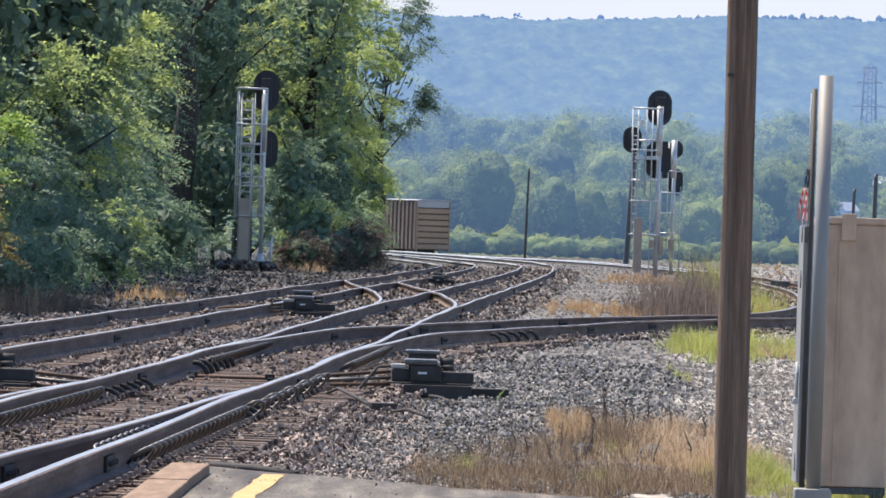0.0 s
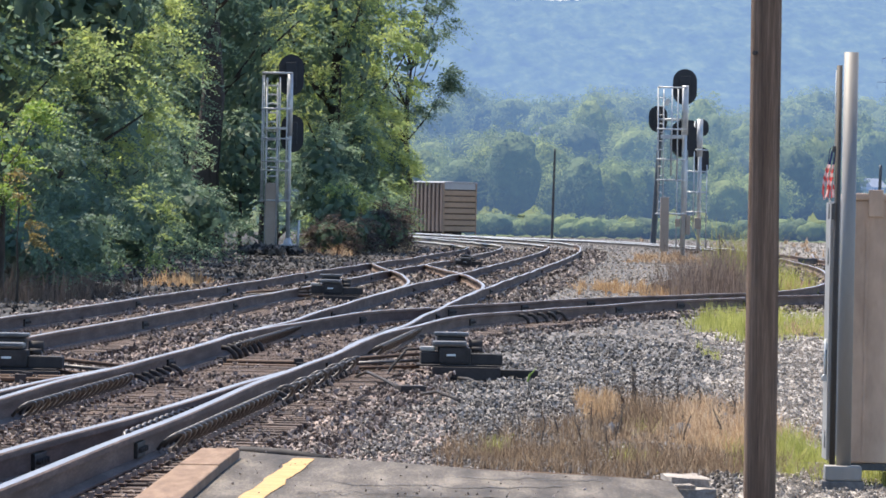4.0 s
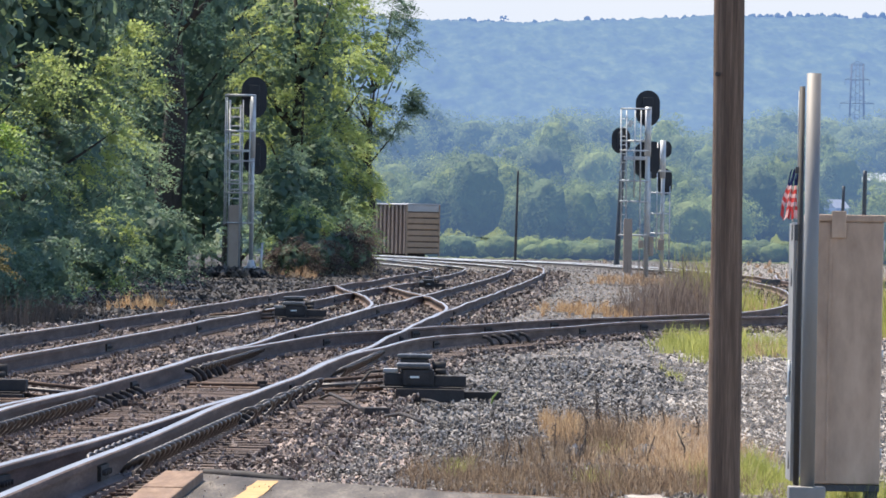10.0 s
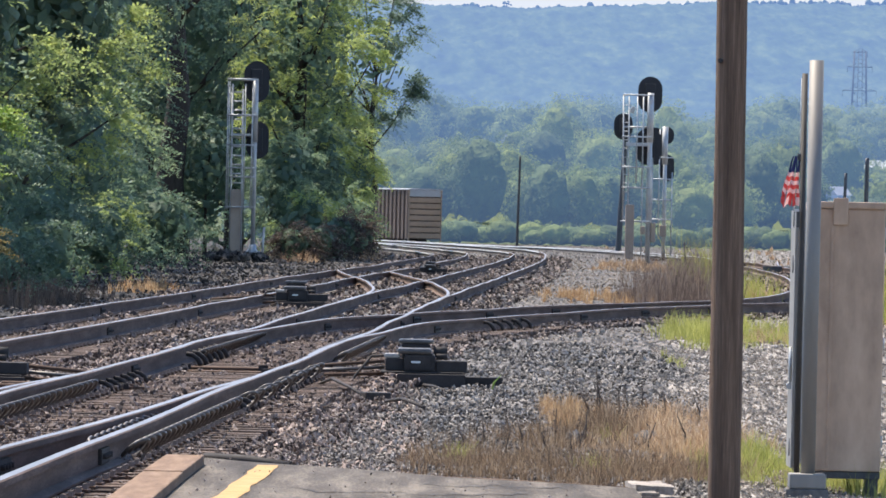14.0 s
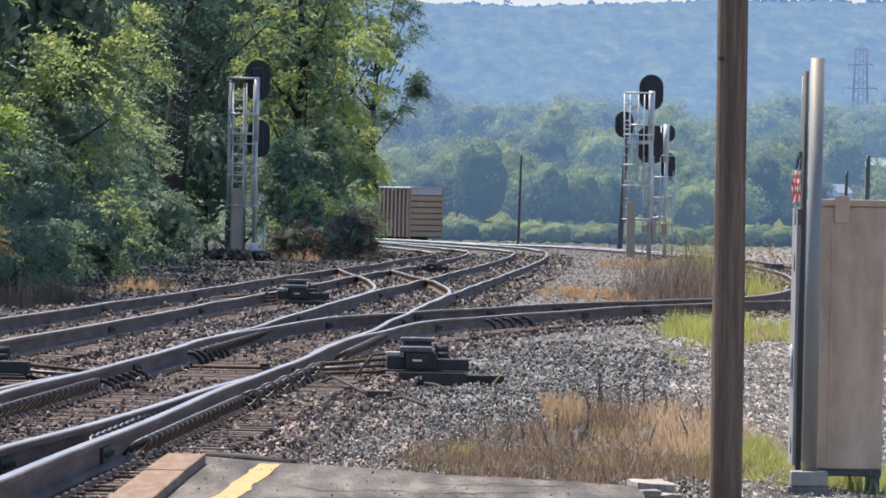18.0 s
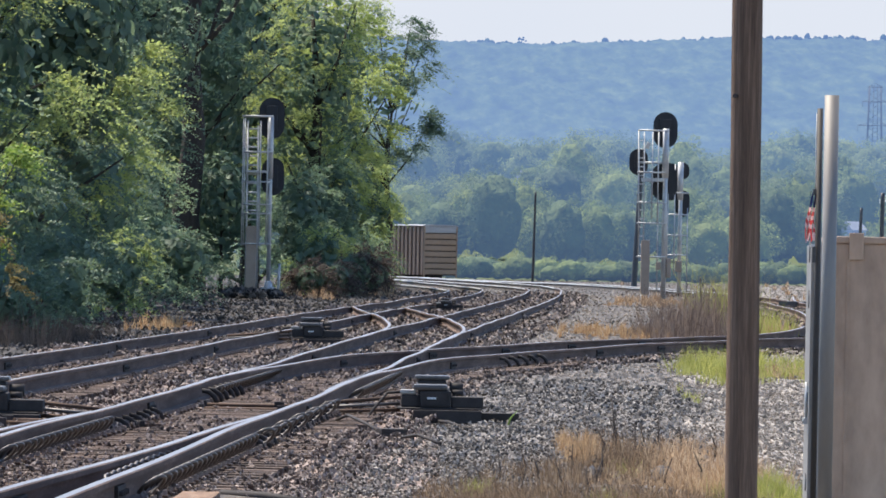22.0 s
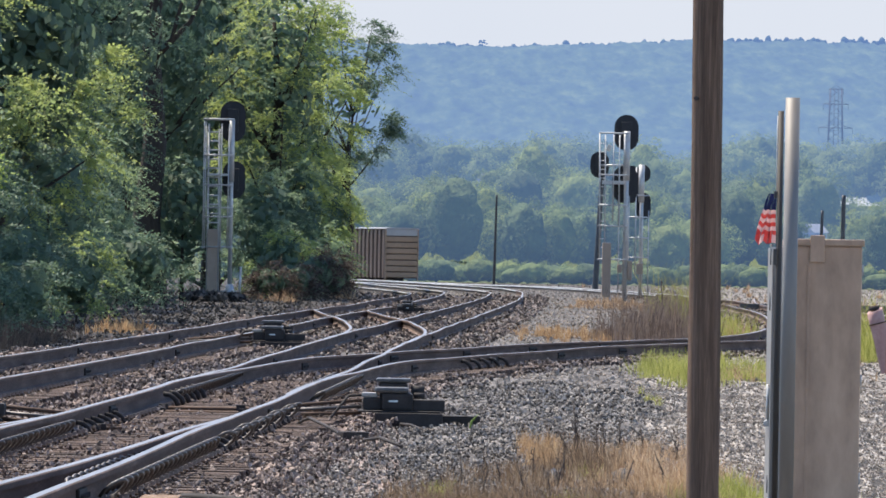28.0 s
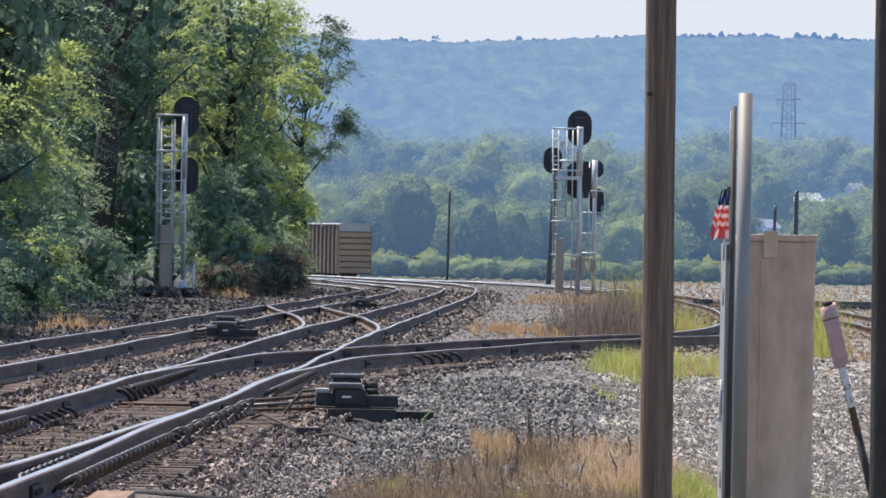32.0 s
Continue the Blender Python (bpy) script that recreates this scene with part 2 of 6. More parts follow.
M = {
    "yard_dirt": mat("pale_yard_dirt", [(0.38, (0.045, 0.039, 0.034)), (0.5, (0.13, 0.113, 0.098)), (0.62, (0.27, 0.24, 0.21))], 6.0, 30.0, 0.95, bump=0.9, bump_m=0.05, stretch=(1, 0.08, 1), cell=26.0),
    # dirt kept dark: shade in the gaps between stones is painted in
    "ground": mat("shaded_gravel_dirt", [(0.3, (0.028, 0.025, 0.023)), (0.5, (0.075, 0.066, 0.06)), (0.7, (0.15, 0.135, 0.125))], 6.0, 30.0, 0.95, bump=0.9, bump_m=0.05, stretch=(1, 0.08, 1), cell=20.0),
    "track_dirt": mat("rusty_track_dirt", [(0.3, (0.05, 0.036, 0.03)), (0.5, (0.13, 0.095, 0.078)), (0.7, (0.25, 0.19, 0.16))], 6.0, 22.0, 0.95, bump=0.9, bump_m=0.05, stretch=(1, 0.08, 1), cell=20.0),
    # cinder dirt made blacker: the trees' shade is put into it
    "shade_cinder": mat("shaded_cinder_dirt", [(0.3, (0.012, 0.011, 0.011)), (0.5, (0.032, 0.028, 0.026)), (0.7, (0.07, 0.06, 0.054))], 6.0, 30.0, 0.95, bump=0.9, bump_m=0.04, stretch=(1, 0.08, 1), cell=20.0),
    "far_ground": mat("meadow", two((0.04, 0.06, 0.02), (0.08, 0.09, 0.04)), 0.05, 1.0, 0.95, bump=0),
    "yard_stone": mat("pale_yard_gravel", [(0.2, (0.115, 0.094, 0.075)), (0.5, (0.235, 0.192, 0.154)), (0.85, (0.40, 0.34, 0.28))], 6.0, 90.0, 0.9, per="island", bump=0.4, bump_m=0.004, spread=0.27),
    "ballast": mat("crushed_stone", [(0.2, (0.045, 0.038, 0.033)), (0.5, (0.14, 0.12, 0.102)), (0.85, (0.36, 0.315, 0.27))], 6.0, 90.0, 0.9, per="island", bump=0.4, bump_m=0.004, spread=0.4),
    "ballast_brown": mat("rust_stained_stone", [(0.2, (0.04, 0.031, 0.027)), (0.5, (0.13, 0.10, 0.085)), (0.85, (0.31, 0.25, 0.215))], 6.0, 90.0, 0.9, per="island", bump=0.4, bump_m=0.004, spread=0.4),
    # cinder stones blackened with the same tree shade
    "shade_cinder_stone": mat("shaded_cinder_stones", [(0.2, (0.016, 0.014, 0.013)), (0.5, (0.045, 0.039, 0.035)), (0.85, (0.13, 0.11, 0.095))], 6.0, 90.0, 0.9, per="island", bump=0.4, bump_m=0.004, spread=0.4),
    "rail": mat("weathered_rail_steel", [(0.3, (0.045, 0.029, 0.023)), (0.5, (0.097, 0.064, 0.051)), (0.7, (0.19, 0.132, 0.108))], 5.0, 45.0, 0.9, 0.0, 0.5, 0.004, (1, 0.12, 1.5)),
    "rail_top": mat("polished_rail_head", two((0.13, 0.12, 0.118), (0.25, 0.24, 0.236)), 4.0, 60.0, 0.44, 0.8, 0.05, 0.001, (1, 0.1, 1)),
    # pale tone for rubbed head sides, the sun's glint painted in
    "rail_worn_glint": mat("rubbed_rail_glint", two((0.40, 0.385, 0.38), (0.62, 0.60, 0.59)), 3.0, 30.0, 0.45, 0.3, 0.05, 0.001, (1, 0.1, 1)),
    "clip": mat("worn_clip_steel", two((0.045, 0.038, 0.035), (0.13, 0.112, 0.104)), 9.0, 60.0, 0.5, 0.3, 0.1, 0.001),
    # bolt heads lightened, a sun glint put into their colour
    "stud": mat("glint_bolt_steel", two((0.12, 0.092, 0.078), (0.24, 0.19, 0.16)), 9.0, 60.0, 0.72, 0.0, 0.1, 0.001),
    "rust": mat("rusty_iron", two((0.04, 0.026, 0.02), (0.13, 0.08, 0.055)), 6.0, 60.0, 0.8, 0.2, 0.4, 0.003),
    "tie": mat("weathered_tie_wood", two((0.030, 0.021, 0.017), (0.125, 0.087, 0.068)), 5.0, 70.0, 0.9, 0, 0.7, 0.008, (0.5, 6, 3), per="object", spread=0.15),
    "iron": mat("black_greasy_iron", two((0.018, 0.0155, 0.0145), (0.050, 0.042, 0.039)), 6.0, 50.0, 0.8, 0.0, 0.25, 0.003),
    # lids lighter than the housings: light on their tops is painted in
    "lit_lid": mat("lit_black_lid", two((0.035, 0.032, 0.030), (0.11, 0.10, 0.095)), 7.0, 50.0, 0.45, 0.2, 0.2, 0.002),
    "pale_metal": mat("light_grey_lid", two((0.35, 0.35, 0.35), (0.6, 0.6, 0.6)), 6.0, 50.0, 0.5, 0.2, 0.1, 0.002),
    "galv": mat("galvanized_steel", two((0.32, 0.318, 0.312), (0.47, 0.468, 0.46)), 5.0, 60.0, 0.5, 0.35, 0.1, 0.002),
    "signal_black": mat("flat_black_paint", two((0.010, 0.010, 0.012), (0.022, 0.022, 0.026)), 3.0, 30.0, 0.7, 0, 0.1, 0.002),
    "case_tan": mat("weathered_case_paint", two((0.24, 0.175, 0.13), (0.34, 0.26, 0.20)), 2.0, 25.0, 0.6, 0.1, 0.1, 0.002),
    "alu": mat("brushed_aluminium", [(0.30, (0.225, 0.142, 0.094)), (0.5, (0.40, 0.265, 0.178)), (0.70, (0.53, 0.372, 0.258))], 2.6, 9.0, 0.55, 0.1, 0.08, 0.002, (1, 1, 0.35)),
    "case_grey": mat("dull_grey_aluminium", two((0.22, 0.20, 0.185), (0.34, 0.315, 0.29)), 3.0, 30.0, 0.5, 0.4, 0.05, 0.001, (1, 1, 0.2)),
    "alu_post": mat("dull_aluminium_tube", two((0.17, 0.155, 0.14), (0.24, 0.22, 0.20)), 3.0, 30.0, 0.62, 0.35, 0.05, 0.001, (1, 1, 0.2)),
    "post_brown": mat("weathered_brown_steel", two((0.026, 0.021, 0.018), (0.05, 0.041, 0.034)), 5.0, 40.0, 0.7, 0.0, 0.1, 0.002),
    "litter": mat("trampled_dry_litter", [(0.15, (0.11, 0.075, 0.048)), (0.5, (0.25, 0.175, 0.115)), (0.85, (0.42, 0.32, 0.22))], 2.0, 9.0, 0.9, 0, 0, per="island", translucent=0.3, spread=0.35),
    "dark_steel": mat("dark_painted_steel", two((0.03, 0.03, 0.033), (0.07, 0.07, 0.072)), 5.0, 40.0, 0.55, 0.2, 0.1, 0.002),
    "pole": mat("weathered_pole_wood", [(0.3, (0.038, 0.024, 0.018)), (0.5, (0.125, 0.078, 0.053)), (0.7, (0.24, 0.157, 0.11))], 9.0, 45.0, 0.85, 0, 0.9, 0.008, (3, 3, 0.12)),
    "asphalt": mat("worn_asphalt", [(0.38, (0.03, 0.024, 0.02)), (0.5, (0.07, 0.057, 0.046)), (0.62, (0.15, 0.125, 0.10))], 5.0, 60.0, 0.9, 0, 1.0, 0.006, (1, 0.1, 1)),
    "yellow": mat("faded_yellow_paint", [(0.3, (0.24, 0.145, 0.055)), (0.6, (0.40, 0.245, 0.095))], 5.0, 90.0, 0.75, 0, 0.4, 0.003),
    "board": mat("tan_timber_board", [(0.32, (0.085, 0.052, 0.033)), (0.5, (0.165, 0.102, 0.064)), (0.68, (0.24, 0.16, 0.106))], 4.0, 60.0, 0.85, 0, 0.5, 0.004, (4, 0.6, 1)),
    "concrete": mat("cracked_concrete", [(0.35, (0.11, 0.092, 0.076)), (0.5, (0.24, 0.205, 0.175)), (0.66, (0.37, 0.325, 0.285))], 4.0, 60.0, 0.9, 0, 0.7, 0.006),
    "old_concrete": mat("grimy_concrete", [(0.3, (0.05, 0.046, 0.043)), (0.5, (0.11, 0.10, 0.094)), (0.7, (0.19, 0.175, 0.165))], 6.0, 40.0, 0.9, 0, 0.7, 0.006),
    "bark": mat("tree_bark", two((0.02, 0.016, 0.013), (0.065, 0.053, 0.042)), 6.0, 40.0, 0.9, 0, 0.8, 0.02, (1, 1, 0.3)),
    # green raised in blue to carry the haze of the shaded trees
    "leaf": mat("summer_leaves", [(0.2, (0.12, 0.163, 0.128)), (0.48, (0.198, 0.268, 0.158)), (0.78, (0.335, 0.41, 0.165))], 0.35, 3.0, 0.7, 0, 0, per="island", translucent=0.5, spread=0.07),
    # brighter copy of the leaf green, sunlight put into its colour
    "leaf_bright": mat("sunlit_leaf_tone", [(0.2, (0.16, 0.211, 0.102)), (0.48, (0.262, 0.32, 0.109)), (0.78, (0.448, 0.474, 0.134))], 0.35, 3.0, 0.7, 0, 0, per="island", translucent=0.58, spread=0.08),
    # palest leaf copy: sun on the right-hand crowns is painted in
    "leaf_sunlit": mat("sunlit_yellow_leaves", [(0.2, (0.195, 0.245, 0.09)), (0.48, (0.305, 0.365, 0.098)), (0.78, (0.47, 0.495, 0.128))], 0.35, 3.0, 0.7, 0, 0, per="island", translucent=0.58, spread=0.08),
    # darker, bluer copy with shade painted in, for crown insides and shrubs
    "leaf_dull_shade": mat("shrub_and_shade_leaves", [(0.15, (0.060, 0.096, 0.078)), (0.48, (0.098, 0.15, 0.096)), (0.8, (0.175, 0.228, 0.118))], 0.35, 3.0, 0.7, 0, 0, per="island", translucent=0.42, spread=0.14),
    "leaf_autumn": mat("yellowing_leaves", two((0.15, 0.115, 0.04), (0.28, 0.21, 0.065)), 0.5, 3.0, 0.65, 0, 0, per="island", translucent=0.35),
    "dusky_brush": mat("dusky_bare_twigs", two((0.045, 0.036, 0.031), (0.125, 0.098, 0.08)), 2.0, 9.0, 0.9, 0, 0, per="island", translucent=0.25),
    "brush": mat("dry_brown_brush", two((0.10, 0.070, 0.055), (0.27, 0.20, 0.155)), 2.0, 9.0, 0.9, 0, 0, per="island", translucent=0.25),
    "straw": mat("dry_straw_grass", [(0.15, (0.135, 0.078, 0.046)), (0.5, (0.34, 0.22, 0.13)), (0.85, (0.57, 0.42, 0.27))], 2.0, 9.0, 0.85, 0, 0, per="island", translucent=0.5, spread=0.35),
    "orange_grass": mat("orange_dry_grass", [(0.15, (0.20, 0.115, 0.06)), (0.5, (0.36, 0.22, 0.115)), (0.85, (0.50, 0.36, 0.21))], 2.0, 9.0, 0.85, 0, 0, per="island", translucent=0.5, spread=0.35),
    "weed": mat("drab_weeds", [(0.15, (0.055, 0.036, 0.025)), (0.5, (0.16, 0.108, 0.07)), (0.85, (0.31, 0.225, 0.145))], 2.0, 9.0, 0.85, 0, 0, per="island", translucent=0.5, spread=0.35),
    "green_grass": mat("yellow_green_grass", [(0.15, (0.14, 0.15, 0.035)), (0.5, (0.29, 0.295, 0.075)), (0.85, (0.46, 0.43, 0.15))], 2.0, 9.0, 0.8, 0, 0, per="island", translucent=0.5, spread=0.3),
    "fresh_green": mat("fresh_green_leaves", two((0.12, 0.20, 0.035), (0.27, 0.34, 0.075)), 2.0, 9.0, 0.7, 0, 0, per="island", translucent=0.4),
    "boxcar_grey": mat("grey_brown_steel_siding", two((0.175, 0.108, 0.072), (0.245, 0.158, 0.11)), 0.6, 6.0, 0.7, 0, 0.1, 0.01),
    # siding between the ribs, darker than the ribs
    "boxcar_dark": mat("dark_steel_siding", two((0.075, 0.05, 0.037), (0.125, 0.085, 0.064)), 0.6, 6.0, 0.8, 0, 0.1, 0.01),
    "boxcar_tan": mat("tan_boxcar_paint", two((0.235, 0.145, 0.084), (0.345, 0.215, 0.13)), 0.5, 6.0, 0.7, 0, 0.1, 0.01),
    "roof": mat("pale_metal_roof", two((0.24, 0.22, 0.21), (0.33, 0.31, 0.30)), 0.5, 6.0, 0.5, 0.3, 0.1, 0.01),
    "red_cloth": mat("red_flag_cloth", two((0.55, 0.06, 0.055), (0.70, 0.13, 0.11)), 20.0, 200.0, 0.8, 0, 0.2, 0.002, translucent=0.4),
    "white_cloth": mat("white_flag_cloth", two((0.66, 0.42, 0.40), (0.78, 0.58, 0.54)), 20.0, 200.0, 0.8, 0, 0.2, 0.002, translucent=0.4),
    "blue_cloth": mat("navy_flag_cloth", two((0.018, 0.025, 0.085), (0.04, 0.05, 0.14)), 20.0, 200.0, 0.8, 0, 0.2, 0.002, translucent=0.3),
    "pink": mat("faded_pink_sleeve", [(0.25, (0.23, 0.13, 0.115)), (0.5, (0.35, 0.21, 0.19)), (0.75, (0.45, 0.31, 0.28))], 6.0, 50.0, 0.75, 0, 0.3, 0.003),
    "white_paint": mat("white_sign_paint", two((0.38, 0.36, 0.34), (0.55, 0.53, 0.50)), 8.0, 60.0, 0.6, 0, 0.1, 0.001),
    "black_ink": mat("black_marker_ink", two((0.012, 0.012, 0.012), (0.03, 0.03, 0.03)), 8.0, 60.0, 0.6),
    **{"woods_%d_%d" % (k, j): mat("far_woods_leaves", [(0.2, two_tone(g, 0.65)), (0.5, g), (0.8, two_tone(g, 1.4))], 0.06, 0.4, 0.8, 0, 0, per="island", translucent=0.45, haze=(a, HAZE, 0.40), spread=0.10) for k, a in enumerate(WOOD_HAZE) for j, g in enumerate(GREENS)},
    **{"core_woods_%d_%d" % (k, j): mat("far_woods_mass", [(0.28, two_tone(g, 0.6)), (0.5, two_tone(g, 0.9)), (0.72, two_tone(g, 1.25))], 0.06, 0.85, 0.9, 0, 1.0, 0.5, per="island", translucent=0.35, haze=(a, HAZE, 0.40), spread=0.10) for k, a in enumerate(WOOD_HAZE) for j, g in enumerate(GREENS)},
    "hill": mat("far_hillside_forest", [(0.32, (0.014, 0.030, 0.014)), (0.5, (0.048, 0.078, 0.026)), (0.68, (0.12, 0.155, 0.05))], 0.11, 0.4, 0.9, 0, 0, stretch=(1, 0.07, 1), haze=(0.57, (0.255, 0.44, 0.95), 0.42)),
    "house": mat("pale_house_siding", two((0.22, 0.22, 0.23), (0.32, 0.32, 0.33)), 0.5, 4.0, 0.7, 0, 0, haze=(0.42, HAZE, 0.42)),
    "house_roof": mat("grey_shingle_roof", two((0.12, 0.12, 0.13), (0.22, 0.22, 0.23)), 0.5, 4.0, 0.8, 0, 0, haze=(0.35, HAZE, 0.45)),
    "tower": mat("far_steel_lattice", two((0.04, 0.04, 0.045), (0.08, 0.08, 0.085)), 0.5, 4.0, 0.7, 0.0, 0, haze=(0.45, HAZE, 0.34)),
}

sky_glow = bpy.data.materials.new("pale_summer_sky")
sky_glow.use_nodes = True
nt = sky_glow.node_tree
nt.nodes.remove(nt.nodes["Principled BSDF"])
em = node(nt, "ShaderNodeEmission", Strength=1.0)
grad = node(nt, "ShaderNodeTexNoise", Scale=0.0012, Detail=3.0)
co = nt.nodes.new("ShaderNodeTexCoord")
nt.links.new(co.outputs["Object"], grad.inputs["Vector"])
nt.links.new(ramp(nt, grad.outputs[0], [(0.35, (0.345, 0.37, 0.42)), (0.65, (0.37, 0.39, 0.43))]), em.inputs["Color"])
nt.links.new(em.outputs[0], nt.nodes["Material Output"].inputs["Surface"])
M["sky_glow"] = sky_glow


# ---- mesh helpers ----
def mesh_of(name, bm, *materials):
    me = bpy.data.meshes.new(name)
    bm.to_mesh(me)
    bm.free()
    for m in materials:
        me.materials.append(M[m])
    return me


def part(name, bm, material, parent=None, label="", at=None):
    """Links a bmesh (or a mesh already made) as one object under a thing or part."""
    me = bm if isinstance(bm, bpy.types.Mesh) else mesh_of(name, bm, material)
    ob = new(name, me)
    ob.parent = parent
    if at is not None:
        ob.matrix_basis = at
    if label:
        ob["label"] = label
    return ob


def thing(name, label, category, group="", kind="", at=None):
    return tagged(place(new(name), at), label, category, group, kind)


def place(ob, at):
    if at is not None:
        ob.matrix_basis = at
    return ob


def box(bm, x0, x1, y0, y1, z0, z1, bevel=0.0, m=None, index=0):
    vs = [bm.verts.new((x, y, z)) for z in (z0, z1) for x, y in ((x0, y0), (x1, y0), (x1, y1), (x0, y1))]
    fs = [bm.faces.new([vs[i] for i in f]) for f in ((3, 2, 1, 0), (4, 5, 6, 7), (0, 1, 5, 4), (1, 2, 6, 5), (2, 3, 7, 6), (3, 0, 4, 7))]
    for f in fs:
        f.material_index = index
    if m is not None:
        bmesh.ops.transform(bm, matrix=m, verts=vs)
    if bevel:
        edges = list({e for f in fs for e in f.edges})
        bmesh.ops.bevel(bm, geom=edges, offset=bevel, segments=2, affect="EDGES", profile=0.6)
    return bm


def tube(bm, a, b, r0, r1=None, sides=10, caps=True):
    a, b = Vector(a), Vector(b)
    r1 = r0 if r1 is None else r1
    d = (b - a).normalized()
    u = d.orthogonal().normalized()
    v = d.cross(u)
    rings = []
    for p, r in ((a, r0), (b, r1)):
        rings.append([bm.verts.new(p + r * (math.cos(k) * u + math.sin(k) * v)) for k in (2 * math.pi * i / sides for i in range(sides))])
    for i in range(sides):
        f = bm.faces.new((rings[0][i], rings[0][(i + 1) % sides], rings[1][(i + 1) % sides], rings[1][i]))
        f.smooth = True
    if caps:
        bm.faces.new(rings[0][::-1])
        bm.faces.new(rings[1])
    return bm


def bent(bm, points, radii, sides=8):
    """A tube along several points."""
    rings = []
    n = len(points)
    pts = [Vector(p) for p in points]
    u = None
    for i, p in enumerate(pts):
        d = (pts[min(i + 1, n - 1)] - pts[max(i - 1, 0)]).normalized()
        u = d.orthogonal().normalized() if u is None else (u - d * u.dot(d)).normalized()
        v = d.cross(u)
        r = radii[i] if hasattr(radii, "__len__") else radii
        rings.append([bm.verts.new(p + r * (math.cos(k) * u + math.sin(k) * v)) for k in (2 * math.pi * j / sides for j in range(sides))])
    for a, b in zip(rings, rings[1:]):
        for j in range(sides):
            f = bm.faces.new((a[j], a[(j + 1) % sides], b[(j + 1) % sides], b[j]))
            f.smooth = True
    bm.faces.new(rings[0][::-1])
    bm.faces.new(rings[-1])
    return bm


def soup(name, verts, faces, material, smooth=False):
    """A mesh from whole arrays: verts (n, 3), faces (m, k)."""
    me = bpy.data.meshes.new(name)
    verts, faces = np.asarray(verts, np.float32), np.asarray(faces, np.int32)
    k = faces.shape[1]
    me.vertices.add(len(verts))
    me.vertices.foreach_set("co", verts.ravel())
    me.loops.add(faces.size)
    me.loops.foreach_set("vertex_index", faces.ravel())
    me.polygons.add(len(faces))
    me.polygons.foreach_set("loop_start", np.arange(0, faces.size, k, dtype=np.int32))
    me.polygons.foreach_set("use_smooth", np.full(len(faces), smooth))
    me.update(calc_edges=True)
    me.materials.append(M[material])
    return me


def spline(ctrl, step):
    """Points every so many metres on a smooth curve through the control points."""
    p = np.array(ctrl, float)
    t = np.r_[0, np.cumsum(np.maximum(np.linalg.norm(np.diff(p[:, :2], axis=0), axis=1), 1e-6))]
    n = max(2, int(t[-1] / step) + 1)
    s = np.linspace(0, t[-1], n)
    m = np.gradient(p, t, axis=0)
    i = np.clip(np.searchsorted(t, s, side="right") - 1, 0, len(t) - 2)
    h = (t[i + 1] - t[i])[:, None]
    k = ((s - t[i])[:, None]) / h
    return ((2 * k**3 - 3 * k**2 + 1) * p[i] + (k**3 - 2 * k**2 + k) * h * m[i] + (-2 * k**3 + 3 * k**2) * p[i + 1] + (k**3 - k**2) * h * m[i + 1])


def offset(pts, d):
    g = np.gradient(pts[:, :2], axis=0)
    g /= np.linalg.norm(g, axis=1)[:, None]
    out = pts.copy()
    out[:, 0] += g[:, 1] * d
    out[:, 1] -= g[:, 0] * d
    return out


# ---- ground ----
def hump(x, y):
    """Height of the ground: nearly level, rising into a wooded slope far away."""
    s = min(max((y - 650) / 600, 0.0), 1.0)
    return 14.0 * s * s * (3 - 2 * s)


# centre lines of the tracks: x, y, height of the rail head
B_LINE = [(-3.4, 16, 0), (-2.93, 32, 0), (-2.49, 47, 0), (-1.54, 77, 0), (-0.5, 117, 0), (0.9, 160, 0), (2.0, 195, 0), (3.05, 229, 0), (4.6, 290, 0), (5.05, 325, 0), (4.4, 352, 0), (2.9, 380, 0), (-0.17, 426, 0), (-2.6, 455, 0), (-9, 515, 0)]
A_LINE = [(-6.9, 20, 0), (-5.2, 72, 0), (-4.82, 82, 0), (-4.2, 103, 0), (-3.48, 126, 0), (-2.75, 152, 0), (-1.9, 180, 0), (-1.0, 203, 0), (-0.2, 235, 0), (0.95, 278, 0), (1.1, 296, 0), (0.6, 312, 0), (-1.75, 365, 0), (-3.6, 405, 0), (-8, 450, 0)]
D_LINE = [(-1.90, 66, 0), (-1.70, 72, 0), (-1.46, 77.5, 0), (-0.95, 86, 0), (-0.2, 93.5, 0), (0.55, 98.5, 0), (1.55, 104, 0), (2.6, 110, 0), (3.7, 115, 0), (4.8, 119.5, 0), (6.45, 126, 0), (8.05, 137, 0), (9.2, 150, 0), (10.0, 163, 0), (10.7, 176, 0), (11.45, 192, 0), (13.0, 249, 0), (13.1, 327, 0), (10.7, 390, 0), (8, 426, 0), (4.5, 442, 0), (0.65, 474, 0), (-3.9, 530, 0), (-12, 590, 0)]
C_LINE = [(-3.9, 20, 0), (-3.45, 32, 0), (-2.95, 42, 0), (-2.62, 48, 0), (-2.22, 56, 0)]        # near turnout leg
X_LINE = [(-0.72, 109, 0), (-0.44, 118, 0), (-0.28, 129, 0), (-0.42, 143, 0), (-0.82, 158, 0), (-1.28, 170, 0), (-1.72, 184, 0)]   # crossover
E_LINE = [(10.5, 100, 0), (12.2, 140, 0), (12.9, 160, 0), (13.45, 178, 0), (14.1, 205, 0), (14.6, 250, 0), (17, 300, 0)]


